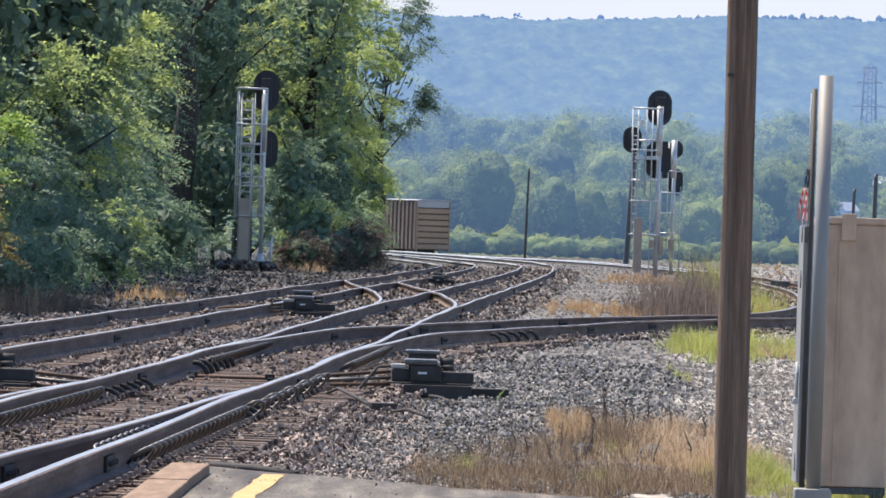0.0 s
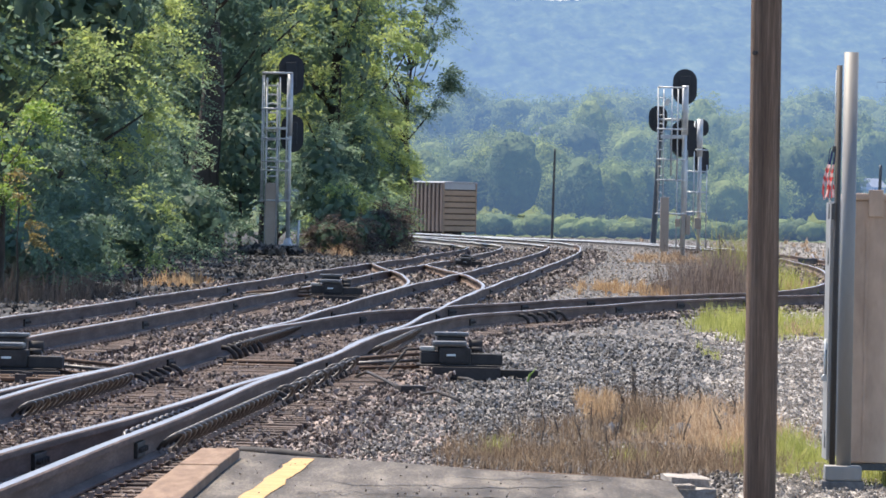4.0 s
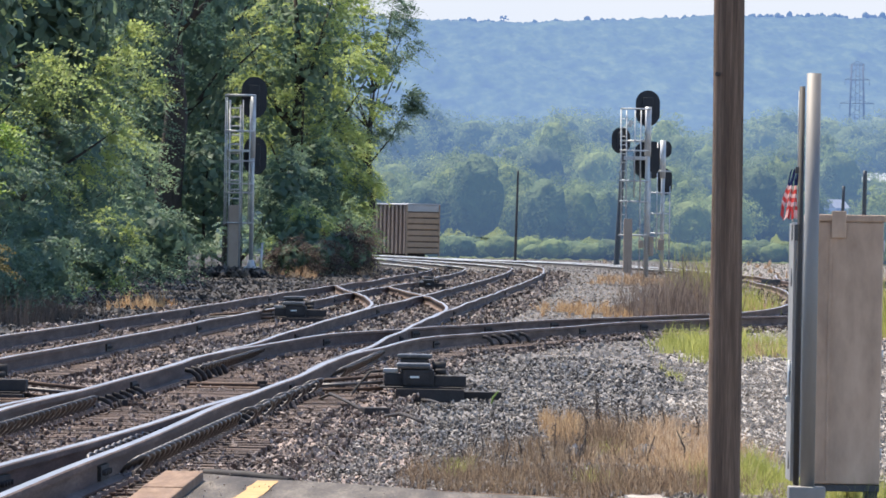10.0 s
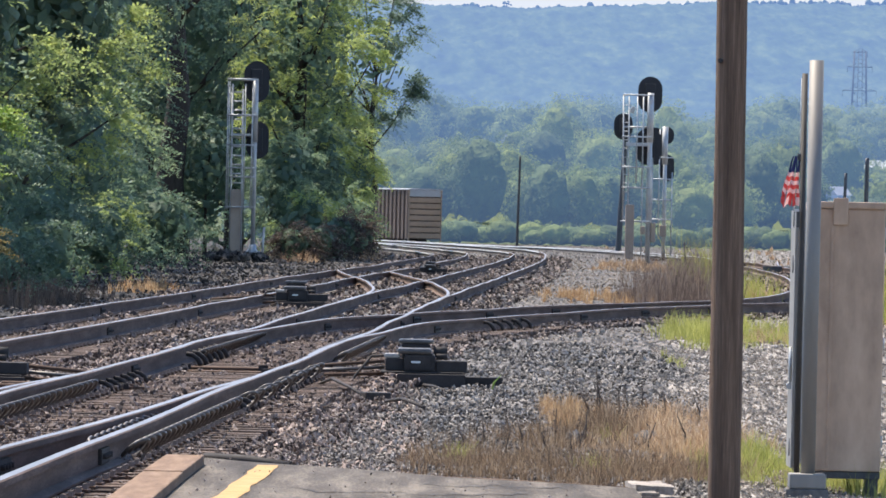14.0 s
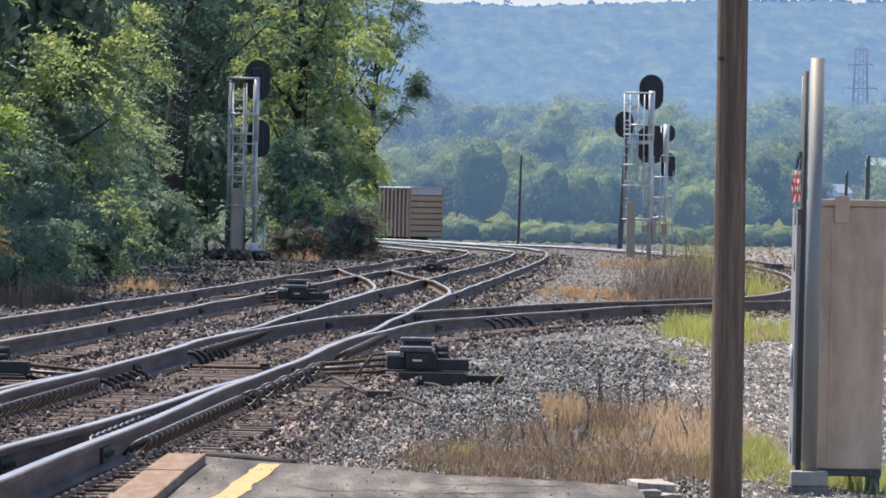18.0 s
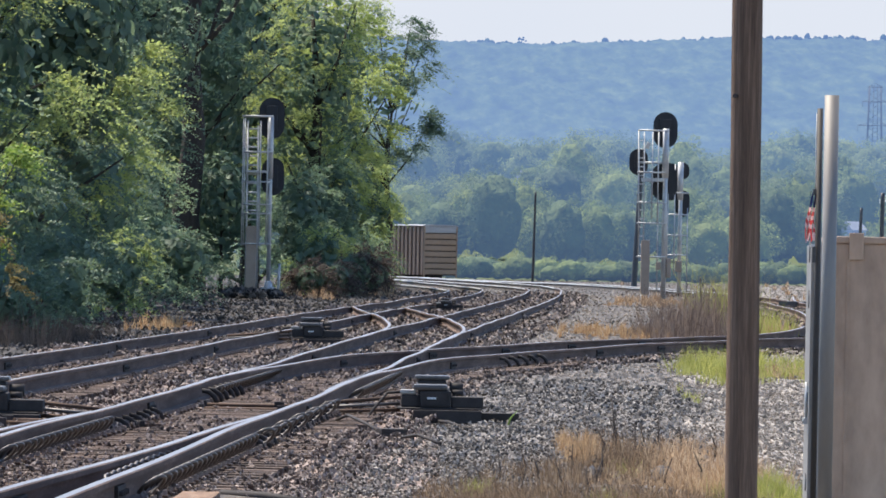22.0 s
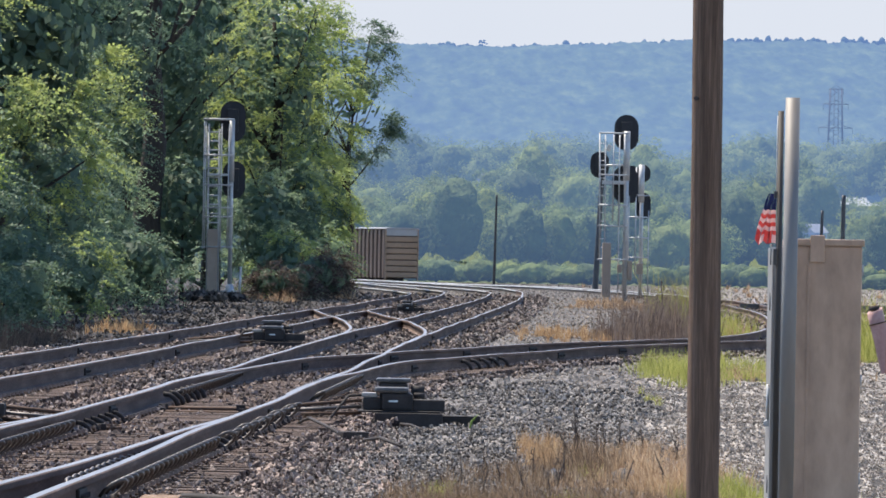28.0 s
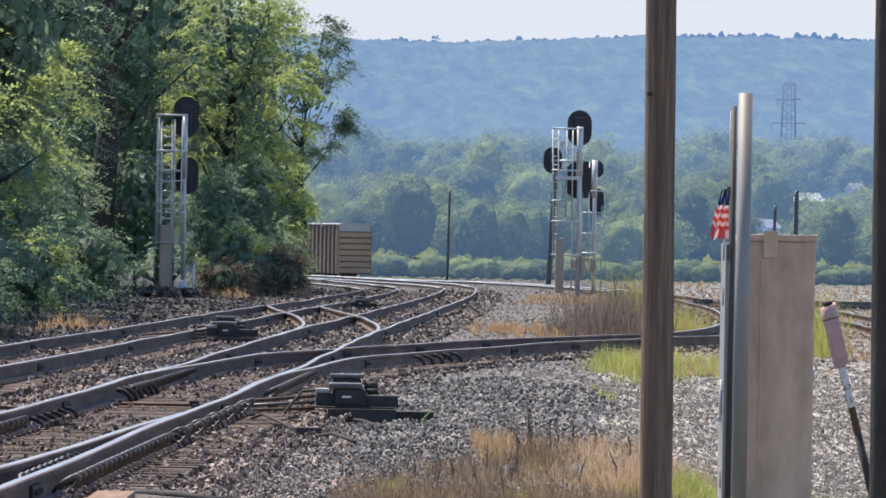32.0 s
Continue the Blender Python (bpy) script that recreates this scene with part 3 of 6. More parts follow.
def gz(x, y):
    """Small unevenness of the gravel."""
    return 0.02 * np.sin(1.7 * x + 0.41 * y) + 0.014 * np.sin(3.1 * x - 0.93 * y + 1.3) + 0.018 * np.sin(0.61 * x + 0.173 * y + 0.5) + 0.012 * np.sin(2.3 * x + 1.31 * y + 2.0)


def build_ground():
    ys = np.r_[np.linspace(-300, 20, 9), np.arange(24, 70, 0.6), np.arange(70, 160, 1.6), np.arange(160, 420, 5), np.linspace(430, 1400, 50), np.linspace(1500, 4900, 12)]
    xs = np.r_[np.linspace(-2600, -60, 12), np.linspace(-45, -9, 8), np.arange(-8, 12, 0.5), np.linspace(12.5, 60, 14), np.linspace(80, 2600, 12)]
    vs = []
    for y in ys:
        for x in xs:
            near = gz(x, y)
            vs.append((x, y, -0.27 + near * (1 if y < 420 else 0) + hump(x, y)))
    nx = len(xs)
    fs = [(j * nx + i, j * nx + i + 1, (j + 1) * nx + i + 1, (j + 1) * nx + i) for j in range(len(ys) - 1) for i in range(nx - 1)]
    me = soup("ground", vs, fs, "ground", True)
    me.materials.append(M["far_ground"])
    me.materials.append(M["track_dirt"])
    me.materials.append(M["yard_dirt"])
    me.materials.append(M["shade_cinder"])
    idx = []
    for f in fs:
        x, y = vs[f[0]][0] + 0.25, vs[f[0]][1]
        lines = [np.interp(y, [p[1] for p in l[:cut]], [p[0] for p in l[:cut]]) for l, cut in ((A_LINE, 11), (B_LINE, 10), (D_LINE, 18))]
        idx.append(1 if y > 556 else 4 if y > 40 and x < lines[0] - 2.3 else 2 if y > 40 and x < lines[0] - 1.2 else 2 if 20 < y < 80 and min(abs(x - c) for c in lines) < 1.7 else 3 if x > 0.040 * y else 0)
    me.polygons.foreach_set("material_index", np.array(idx, np.int32))
    tagged(new("ground", me), "level gravel and dirt railroad yard running to distant meadows", "ground", kind="structure")


build_ground()

HALF = 0.7175 + 0.0375


def rail_mesh(line, top=0.0, step=1.6, waver=0.012):
    """A flat-bottomed rail swept along a line; the head's top is polished."""
    prof = [(-0.075, -0.185), (0.075, -0.185), (0.075, -0.173), (0.012, -0.155), (0.010, -0.05), (0.037, -0.042), (0.037, -0.008), (0.028, 0.0), (-0.028, 0.0), (-0.037, -0.008), (-0.037, -0.042), (-0.010, -0.05), (-0.012, -0.155), (-0.075, -0.173)]
    g = np.gradient(line[:, :2], axis=0)
    g /= np.linalg.norm(g, axis=1)[:, None]
    vs, fs, k = [], [], len(prof)
    for i, (p, d) in enumerate(zip(line, g)):
        dz = waver * noise.noise((round(p[0]) * 0.3, p[1] * 0.13, 2)) * 2
        for a, z in prof:
            vs.append((p[0] + d[1] * a, p[1] - d[0] * a, p[2] + top + z + dz))
    for i in range(len(line) - 1):
        for j in range(k):
            fs.append((i * k + j, i * k + (j + 1) % k, (i + 1) * k + (j + 1) % k, (i + 1) * k + j))
    me = soup("rail", vs, fs, "rail")
    for name in ("rail_top", "rail_worn_glint", "iron"):
        me.materials.append(M[name])
    # far bend: a glint is painted on the worn head sides above a darkened web
    bend = (g[:, 0] < -0.012) & (line[:, 1] > 280)
    face = ((0, 0, 3, 3, 3, 2, 2, 1, 2, 2, 3, 3, 3, 0), (0,) * 7 + (1,) + (0,) * 6)
    me.polygons.foreach_set("material_index", np.array([face[0 if bend[n // k] else 1][n % k] for n in range(len(fs))], np.int32))
    me.validate()
    return me


def tie_mesh():
    bm = bmesh.new()
    box(bm, -1.32, 1.32, -0.115, 0.115, -0.18, 0.0, 0.012)
    return mesh_of("tie", bm, "tie")


def clip_mesh():
    """A sprung steel rail clip: a loop of round bar over the rail's foot, on its shoulder plate."""
    bm = bmesh.new()
    pts = [(0.05 + 0.085 * math.cos(a), 0.10 * math.sin(a), 0.065 + 0.07 * math.cos(a + 0.6)) for a in np.linspace(-2.7, 2.7, 11)]
    bent(bm, pts, 0.0135, 6)
    return mesh_of("rail_clip", bm, "clip")


def plate_mesh():
    bm = bmesh.new()
    box(bm, -0.18, 0.18, -0.09, 0.09, 0.0, 0.018, 0.004)
    for x in (-0.155, 0.155):
        for y in (-0.055, 0.055):
            box(bm, x - 0.013, x + 0.013, y - 0.014, y + 0.014, 0.018, 0.05, index=1)
    return mesh_of("tie_plate", bm, "rust", "stud")


def joint_mesh():
    bm = bmesh.new()
    box(bm, -0.035, 0.035, -0.3, 0.3, -0.15, -0.055, 0.008)
    for y in (-0.22, -0.08, 0.08, 0.22):
        tube(bm, (-0.06, y, -0.1), (0.06, y, -0.1), 0.018, sides=6)
    return mesh_of("joint_bar", bm, "iron")


TIE, CLIP, PLATE, JOINT = tie_mesh(), clip_mesh(), plate_mesh(), joint_mesh()


def at_y(line, y):
    return float(np.interp(y, line[:, 1], line[:, 0]))


def heading(line, y):
    return math.atan2(at_y(line, y + 0.5) - at_y(line, y - 0.5), 1.0)


def track(name, label, ctrl, sides=(-1, 1), tie_from=0.0, tie_to=0.0, clip_to=0.0, tie_shift=0.0, tie_long=1.0, joints=(), cant=None, step=1.6):
    t = thing(name, label, "railroad track", "tracks of the junction", "structure")
    line = spline(ctrl, step)
    for s in sides:
        r = offset(line, s * HALF)
        if cant and s > 0:
            r[:, 2] += cant[2] * np.clip((line[:, 1] - cant[0]) / (cant[1] - cant[0]), 0, 1)
        part("rail", rail_mesh(r), "", t, "steel rail with a bright worn head")
        for y in joints:
            x, a = at_y(r, y), heading(line, y)
            part("joint_bar", JOINT, "", t, at=pose(x, y, 0, 0, 0, -math.degrees(a)))
    if tie_to:
        y = tie_from
        while y < tie_to:
            x, a = at_y(line, y), -math.degrees(heading(line, y))
            w = 5.0 * noise.noise((y * 3.1, 0, 0))
            m = pose(x + tie_shift + 0.06 * noise.noise((0, y * 2.3, 0)), y, -0.205 + 0.008 * noise.noise((y, 3, 0)), 0, 0, a + w)
            part("tie", TIE, "", t, at=m @ Matrix.Diagonal((tie_long, 1, 1, 1)))
            for s in sides:
                p = pose(x + s * HALF, y, -0.203, 0, 0, a)
                part("tie_plate", PLATE, "", t, at=p)
                if y < clip_to and ((s > 0 and 40.9 < y < 51.6) or (s < 0 and 47 < y < 56) or y > 70):
                    part("rail_clip", CLIP, "", t, at=pose(x + s * HALF + 0.055, y, -0.18, 0, 0, a))
                    part("rail_clip", CLIP, "", t, at=pose(x + s * HALF - 0.055, y, -0.18, 0, 0, a + 180))
            y += 0.5 + 0.07 * noise.noise((y * 5.3, 7, 0))
    return t, line


track_b, LINE_B = track("track_main", "heavy main track with worn steel rails on wooden ties", B_LINE, tie_from=30.2, tie_to=100, clip_to=82, joints=(39.6, 62, 94, 128), cant=(300, 350, 0.12))
track_a, LINE_A = track("track_second", "second main track half buried in ballast under the trees", A_LINE, tie_from=60, tie_to=118, joints=(83, 101, 122, 150), cant=(255, 300, 0.10))
track_d, LINE_D = track("track_diverging", "curved branch track leaving the main track at a turnout", D_LINE, tie_from=84, tie_to=120, joints=(90, 99, 105.5, 112, 118))
track_c, LINE_C = track("track_turnout_leg", "turnout leg with tapered switch rails beside the main track", C_LINE, joints=(37.5,))
track_x, LINE_X = track("track_crossover", "crossover track bending between the two main tracks", X_LINE)
track_e, LINE_E = track("track_yard", "far yard track curving through dry grass", E_LINE)


# ---- crushed stone ----
def stones(name, label, n, sample, size, material, seed, sink=0.3, low=-0.262, lift=0.0):
    rng = np.random.default_rng(seed)
    x, y = sample(rng, n)
    n = len(x)
    s = size(y, rng)
    base = np.array([(1, 0, 0), (0, 1, 0), (-1, 0, 0), (0, -1, 0), (0, 0, 1), (0, 0, -1)], float)
    v = (base[None] + 0.5 * (rng.random((n, 6, 3)) - 0.5) * 2) * 0.62
    v *= (0.7 + 0.6 * rng.random((n, 1, 3)))
    a, b = rng.random(n) * 6.28, (rng.random(n) - 0.5) * 2.2
    ca, sa, cb, sb = np.cos(a)[:, None], np.sin(a)[:, None], np.cos(b)[:, None], np.sin(b)[:, None]
    vy, vz = v[:, :, 1] * cb - v[:, :, 2] * sb, v[:, :, 1] * sb + v[:, :, 2] * cb
    vx = v[:, :, 0]
    out = np.stack([vx * ca - vy * sa, vx * sa + vy * ca, vz], -1) * s[:, None, None]
    out[:, :, 0] += x[:, None]
    out[:, :, 1] += y[:, None]
    out[:, :, 2] += (low + gz(x, y) + lift * rng.random(n) + s * (rng.random(n) - sink))[:, None]
    f = np.array([(0, 1, 4), (1, 2, 4), (2, 3, 4), (3, 0, 4), (1, 0, 5), (2, 1, 5), (3, 2, 5), (0, 3, 5)])
    faces = (f[None] + (np.arange(n) * 6)[:, None, None]).reshape(-1, 3)
    tagged(new(name, soup(name, out.reshape(-1, 3), faces, material)), label, "gravel", kind="stuff")


def spread_over(power, y0, y1, left=-0.075, right=0.088):
    def sample(rng, n):
        e = 2 - power
        y = (y0**e + rng.random(n) * (y1**e - y0**e)) ** (1 / e)
        return y * (left + rng.random(n) * (right - left)), y
    return sample


def off_platform(x, y):
    return (y > 41.6 - (x + 1.4) * 1.25) | (x > 1.45) | (x < -1.72)


def near_track(x, y, gap=1.6):
    d = np.full(len(x), 99.0)
    for l in (LINE_A, LINE_B, LINE_D, LINE_X):
        o = np.argsort(l[:300, 1]) if l is LINE_D else np.argsort(l[:, 1])
        d = np.minimum(d, np.abs(x - np.interp(y, l[o, 1], l[o, 0], left=99, right=99)))
    return d < gap


def yard(x, y):
    """Where the fine pale yard gravel begins, beyond the coarse ballast."""
    return (x > 0.040 * y + 0.12 * np.sin(y * 0.37) + 0.1 * np.sin(y * 1.1 + 2)) | (y > 86 + 5 * np.sin(x * 1.3) + 3 * np.sin(x * 3.1))


def fine(rng, n):
    x, y = spread_over(2.2, 34, 330)(rng, n)
    keep = yard(x, y) & ~near_track(x, y) & ~verge_side(x, y)
    return x[keep], y[keep]


def verge_side(x, y):
    """The cinder strip between the second track and the trees, darkened for their shade."""
    return x < np.interp(y, LINE_A[:200, 1], LINE_A[:200, 0]) - 1.3


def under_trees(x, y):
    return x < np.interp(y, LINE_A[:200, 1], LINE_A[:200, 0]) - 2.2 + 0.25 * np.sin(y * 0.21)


def near_fine(rng, n):
    x, y = spread_over(2.4, 36, 90, 0.035, 0.088)(rng, n)
    keep = yard(x, y)
    return x[keep], y[keep]


def grey(rng, n):
    x, y = spread_over(2.4, 34, 98, -0.03, 0.056)(rng, n)
    keep = off_platform(x, y) & ~near_track(x, y) & ~yard(x, y) & ~verge_side(x, y) & ~((x > -0.035 * y - 0.5) & (x < -0.035 * y + 0.2) & (y < 20))
    return x[keep], y[keep]


def brown(rng, n):
    x, y = spread_over(2.3, 34, 330)(rng, n)
    keep = off_platform(x, y) & (near_track(x, y, 1.9) | verge_side(x, y)) & ~under_trees(x, y)
    r = x - np.interp(y, LINE_B[:200, 1], LINE_B[:200, 0])
    bare = ((r > 0.72) & (r < 1.38) & (y < 66)) | ((np.abs(r) < 0.66) & (y > 44) & (y < 62))     # swept tie tops
    keep &= ~(bare & (rng.random(n) < 0.42))
    return x[keep], y[keep]


stones("ballast", "grey crushed stone ballast spread between the tracks", 62000, grey, lambda y, r: (0.009 + 0.015 * r.random(len(y))) * (y / 42) ** 0.8, "ballast", 11)
stones("track_ballast", "brownish rust-stained ballast stone within the tracks", 100000, brown, lambda y, r: (0.011 + 0.020 * r.random(len(y))) * (y / 42) ** 0.75, "ballast_brown", 12, low=-0.25, lift=0.06)

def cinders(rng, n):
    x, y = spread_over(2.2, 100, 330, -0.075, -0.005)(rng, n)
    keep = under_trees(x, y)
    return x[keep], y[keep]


stones("cinders", "dark cinders and stones under the trees, tree shade in their colour", 15000, cinders, lambda y, r: (0.011 + 0.020 * r.random(len(y))) * (y / 42) ** 0.75, "shade_cinder_stone", 18)
stones("yard_gravel", "fine pale grey gravel covering the yard", 52000, fine, lambda y, r: (0.007 + 0.016 * r.random(len(y))) * (y / 42) ** 0.8, "yard_stone", 16)
stones("fine_gravel", "fine grey gravel beside the equipment cabinet", 30000, near_fine, lambda y, r: (0.005 + 0.009 * r.random(len(y))) * (y / 42) ** 0.8, "yard_stone", 17)


def far_stone(rng, n):
    y = rng.uniform(325, 560, n)
    return y * rng.uniform(-0.01, 0.09, n), y


stones("far_gravel", "coarse pale gravel round the far curve of the tracks", 9000, far_stone, lambda y, r: 0.03 + 0.06 * r.random(len(y)), "ballast", 14)


def mound(rng, n):
    a, r = rng.random(n) * 6.28, np.sqrt(rng.random(n))
    return -7.3 + 1.25 * r * np.cos(a), 252 + 5 * r * np.sin(a)


stones("rubble_mound", "dark rubble heaped round the signal mast's base", 900, mound, lambda y, r: 0.10 + 0.14 * r.random(len(y)), "shade_cinder_stone", 13, low=-0.22, lift=0.12)
stone = thing("white_stone", "single whitish boulder beside the second track", "stone", at=pose(-2.95, 176, -0.24))
bm = bmesh.new()
bmesh.ops.create_icosphere(bm, subdivisions=2, radius=0.11)
for v in bm.verts:
    v.co = Vector((v.co.x * 1.4, v.co.y, v.co.z * 0.8)) * (1 + 0.25 * noise.noise(v.co * 9))
part("lump", bm, "concrete", stone)
rock = thing("dark_rock", "flat dark rock lying among the dry grass", "stone", at=pose(1.76, 50.4, -0.29))
bm = bmesh.new()
bmesh.ops.create_icosphere(bm, subdivisions=2, radius=0.11)
for v in bm.verts:
    v.co = Vector((v.co.x * 1.2, v.co.y * 2, v.co.z * 0.75)) * (1 + 0.35 * noise.noise(v.co * 11))
part("lump", bm, "old_concrete", rock)


def grit(rng, n):
    y = rng.uniform(26, 41, n)
    x = rng.uniform(-1.35, 1.2, n)
    k = y < 40.8 - (x + 1.4) * 1.2
    return x[k], y[k]


stones("platform_grit", "loose grit and pebbles lying on the asphalt", 420, grit, lambda y, r: 0.004 + 0.010 * r.random(len(y)) ** 3, "ballast_brown", 15, low=-0.142)


# ---- platform end ----
def platform():
    bm = bmesh.new()
    edge = [(-1.40, 8), (-1.40, 41.0), (-1.0, 40.3), (-0.4, 39.6), (0.3, 38.5), (0.9, 38.0), (1.24, 37.6), (1.28, 8)]
    top = [bm.verts.new((x, y, -0.15)) for x, y in edge]
    low = [bm.verts.new((x, y + 0.02, -0.36)) for x, y in edge]
    bm.faces.new(top[::-1])
    for i in range(len(edge)):
        j = (i + 1) % len(edge)
        bm.faces.new((top[i], top[j], low[j], low[i]))
    bmesh.ops.recalc_face_normals(bm, faces=bm.faces[:])
    p = thing("platform", "worn grey asphalt platform end with a frayed edge", "platform", kind="structure")
    part("surface", bm, "asphalt", p, "cracked grey asphalt")
    bm = bmesh.new()
    rng = random.Random(4)
    a = [(-1.075 - 0.027 * (39.9 - y) * 0.9 + rng.uniform(-0.012, 0.012), y) for y in np.arange(30, 39.9, 0.35)]
    vs = [(bm.verts.new((x + 0.08, y, -0.1455)), bm.verts.new((x + 0.215 + rng.uniform(-0.012, 0.012), y, -0.1455))) for x, y in a]
    for u, v in zip(vs, vs[1:]):
        bm.faces.new((u[0], u[1], v[1], v[0]))
    part("edge_line", bm, "yellow", p, "faded yellow warning line")
    bm = bmesh.new()
    bent(bm, [(-1.36, 41.0, -0.15), (-1.1, 40.75, -0.15), (-0.8, 40.3, -0.17)], 0.03, 6)
    part("edge_strip", bm, "iron", p, "dark tarred edge strip")
    bm = bmesh.new()
    bent(bm, [(0.05, 38.75, -0.16), (0.5, 38.35, -0.155), (1.2, 37.75, -0.16)], 0.012, 5)
    part("edge_strip", bm, "rust", p)
    for x0, x1, y0, wave in ((-0.72, 0.6, 36.2, 1.4), (-0.35, 1.15, 34.6, 2.6), (0.0, 0.85, 37.3, 5.0), (-0.85, -0.2, 35.0, 8.1)):
        bm = bmesh.new()
        n = 26
        mid = [(x0 + (x1 - x0) * i / n, y0 + 0.5 * noise.noise((i * 0.35, wave, 0)) + 0.25 * noise.noise((i * 1.1, wave, 3))) for i in range(n + 1)]
        vs = [(bm.verts.new((x, y - w, -0.1458)), bm.verts.new((x, y + w, -0.1458))) for (x, y), w in ((q, 0.02 + 0.035 * abs(noise.noise((q[0] * 6, wave, 1)))) for q in mid)]
        for u, v in zip(vs, vs[1:]):
            bm.faces.new((u[0], v[0], v[1], u[1]))
        part("crack", bm, "iron", p, "dark tar-filled crack")
    for i, (y0, y1) in enumerate(((28.0, 37.15), (37.2, 39.75))):
        b = thing("timber_board", "tan weathered timber board laid beside the platform edge", "board", "platform edge boards", at=pose(-1.462 + 0.0085 * ((y0 + y1) / 2 - 38), (y0 + y1) / 2, -0.27 + 0.004 * i, 0, 0, -0.45 - 0.25 * i))
        bm = bmesh.new()
        box(bm, -0.118, 0.118, -(y1 - y0) / 2, (y1 - y0) / 2, 0.0, 0.175, 0.012)
        part("plank", bm, "board", b)
    bl = thing("concrete_block", "broken pale concrete block at the platform corner", "block", at=pose(1.375, 38.1, -0.35, 0, 0, 4))
    for nm, dims in (("lower_slab", (-0.165, 0.10, -0.5, 0.45, 0.0, 0.15)), ("upper_slab", (-0.115, 0.10, -0.1, 0.62, 0.152, 0.198)), ("chip", (-0.125, -0.02, -0.45, -0.2, 0.152, 0.17))):
        bm = bmesh.new()
        box(bm, *dims)
        bmesh.ops.subdivide_edges(bm, edges=bm.edges[:], cuts=4, use_grid_fill=True)
        for v in bm.verts:
            k = noise.noise_vector(v.co * 9 + Vector((len(nm), 0, 0)))
            v.co += Vector((k.x * 0.014, k.y * 0.03, k.z * (0.006 if v.co.z < dims[5] - 0.01 else 0.012)))
        part(nm, bm, "concrete", bl)


platform()


# ---- wooden poles ----
def wooden_pole(label, x, y, h, r0, r1, z0, lean=0.0, name="wooden_pole", material="pole"):
    p = thing(name, label, "pole", at=pose(x, y, z0, 0, lean, 0))
    bm = bmesh.new()
    n = 26
    rings = []
    for i in range(n + 1):
        z = h * i / n
        r = r0 + (r1 - r0) * i / n
        rings.append([bm.verts.new(((r + 0.006 * noise.noise((math.cos(a) * 2, math.sin(a) * 2, z * 0.8 + x))) * math.cos(a), (r + 0.006 * noise.noise((math.cos(a) * 2, math.sin(a) * 2, z * 0.8 + x))) * math.sin(a), z)) for a in (2 * math.pi * k / 20 for k in range(20))])
    for a, b in zip(rings, rings[1:]):
        for k in range(20):
            bm.faces.new((a[k], a[(k + 1) % 20], b[(k + 1) % 20], b[k])).smooth = True
    bm.faces.new(rings[-1])
    part("shaft", bm, material, p)
    return p


near_pole = wooden_pole("weathered brown wooden pole standing in dry weeds", 1.755, 37.5, 9.0, 0.094, 0.078, -0.3, -0.3)
bm = bmesh.new()
tube(bm, (-0.062, -0.075, 2.63), (-0.070, -0.098, 2.63), 0.014, sides=8)
part("knot", bm, "iron", near_pole)
# dark bark tone puts the pole's backlit shade into its colour
wooden_pole("dark wooden pole beyond the equipment cabinet", 2.965, 36.0, 9.0, 0.10, 0.09, -0.3, -0.2, material="bark")


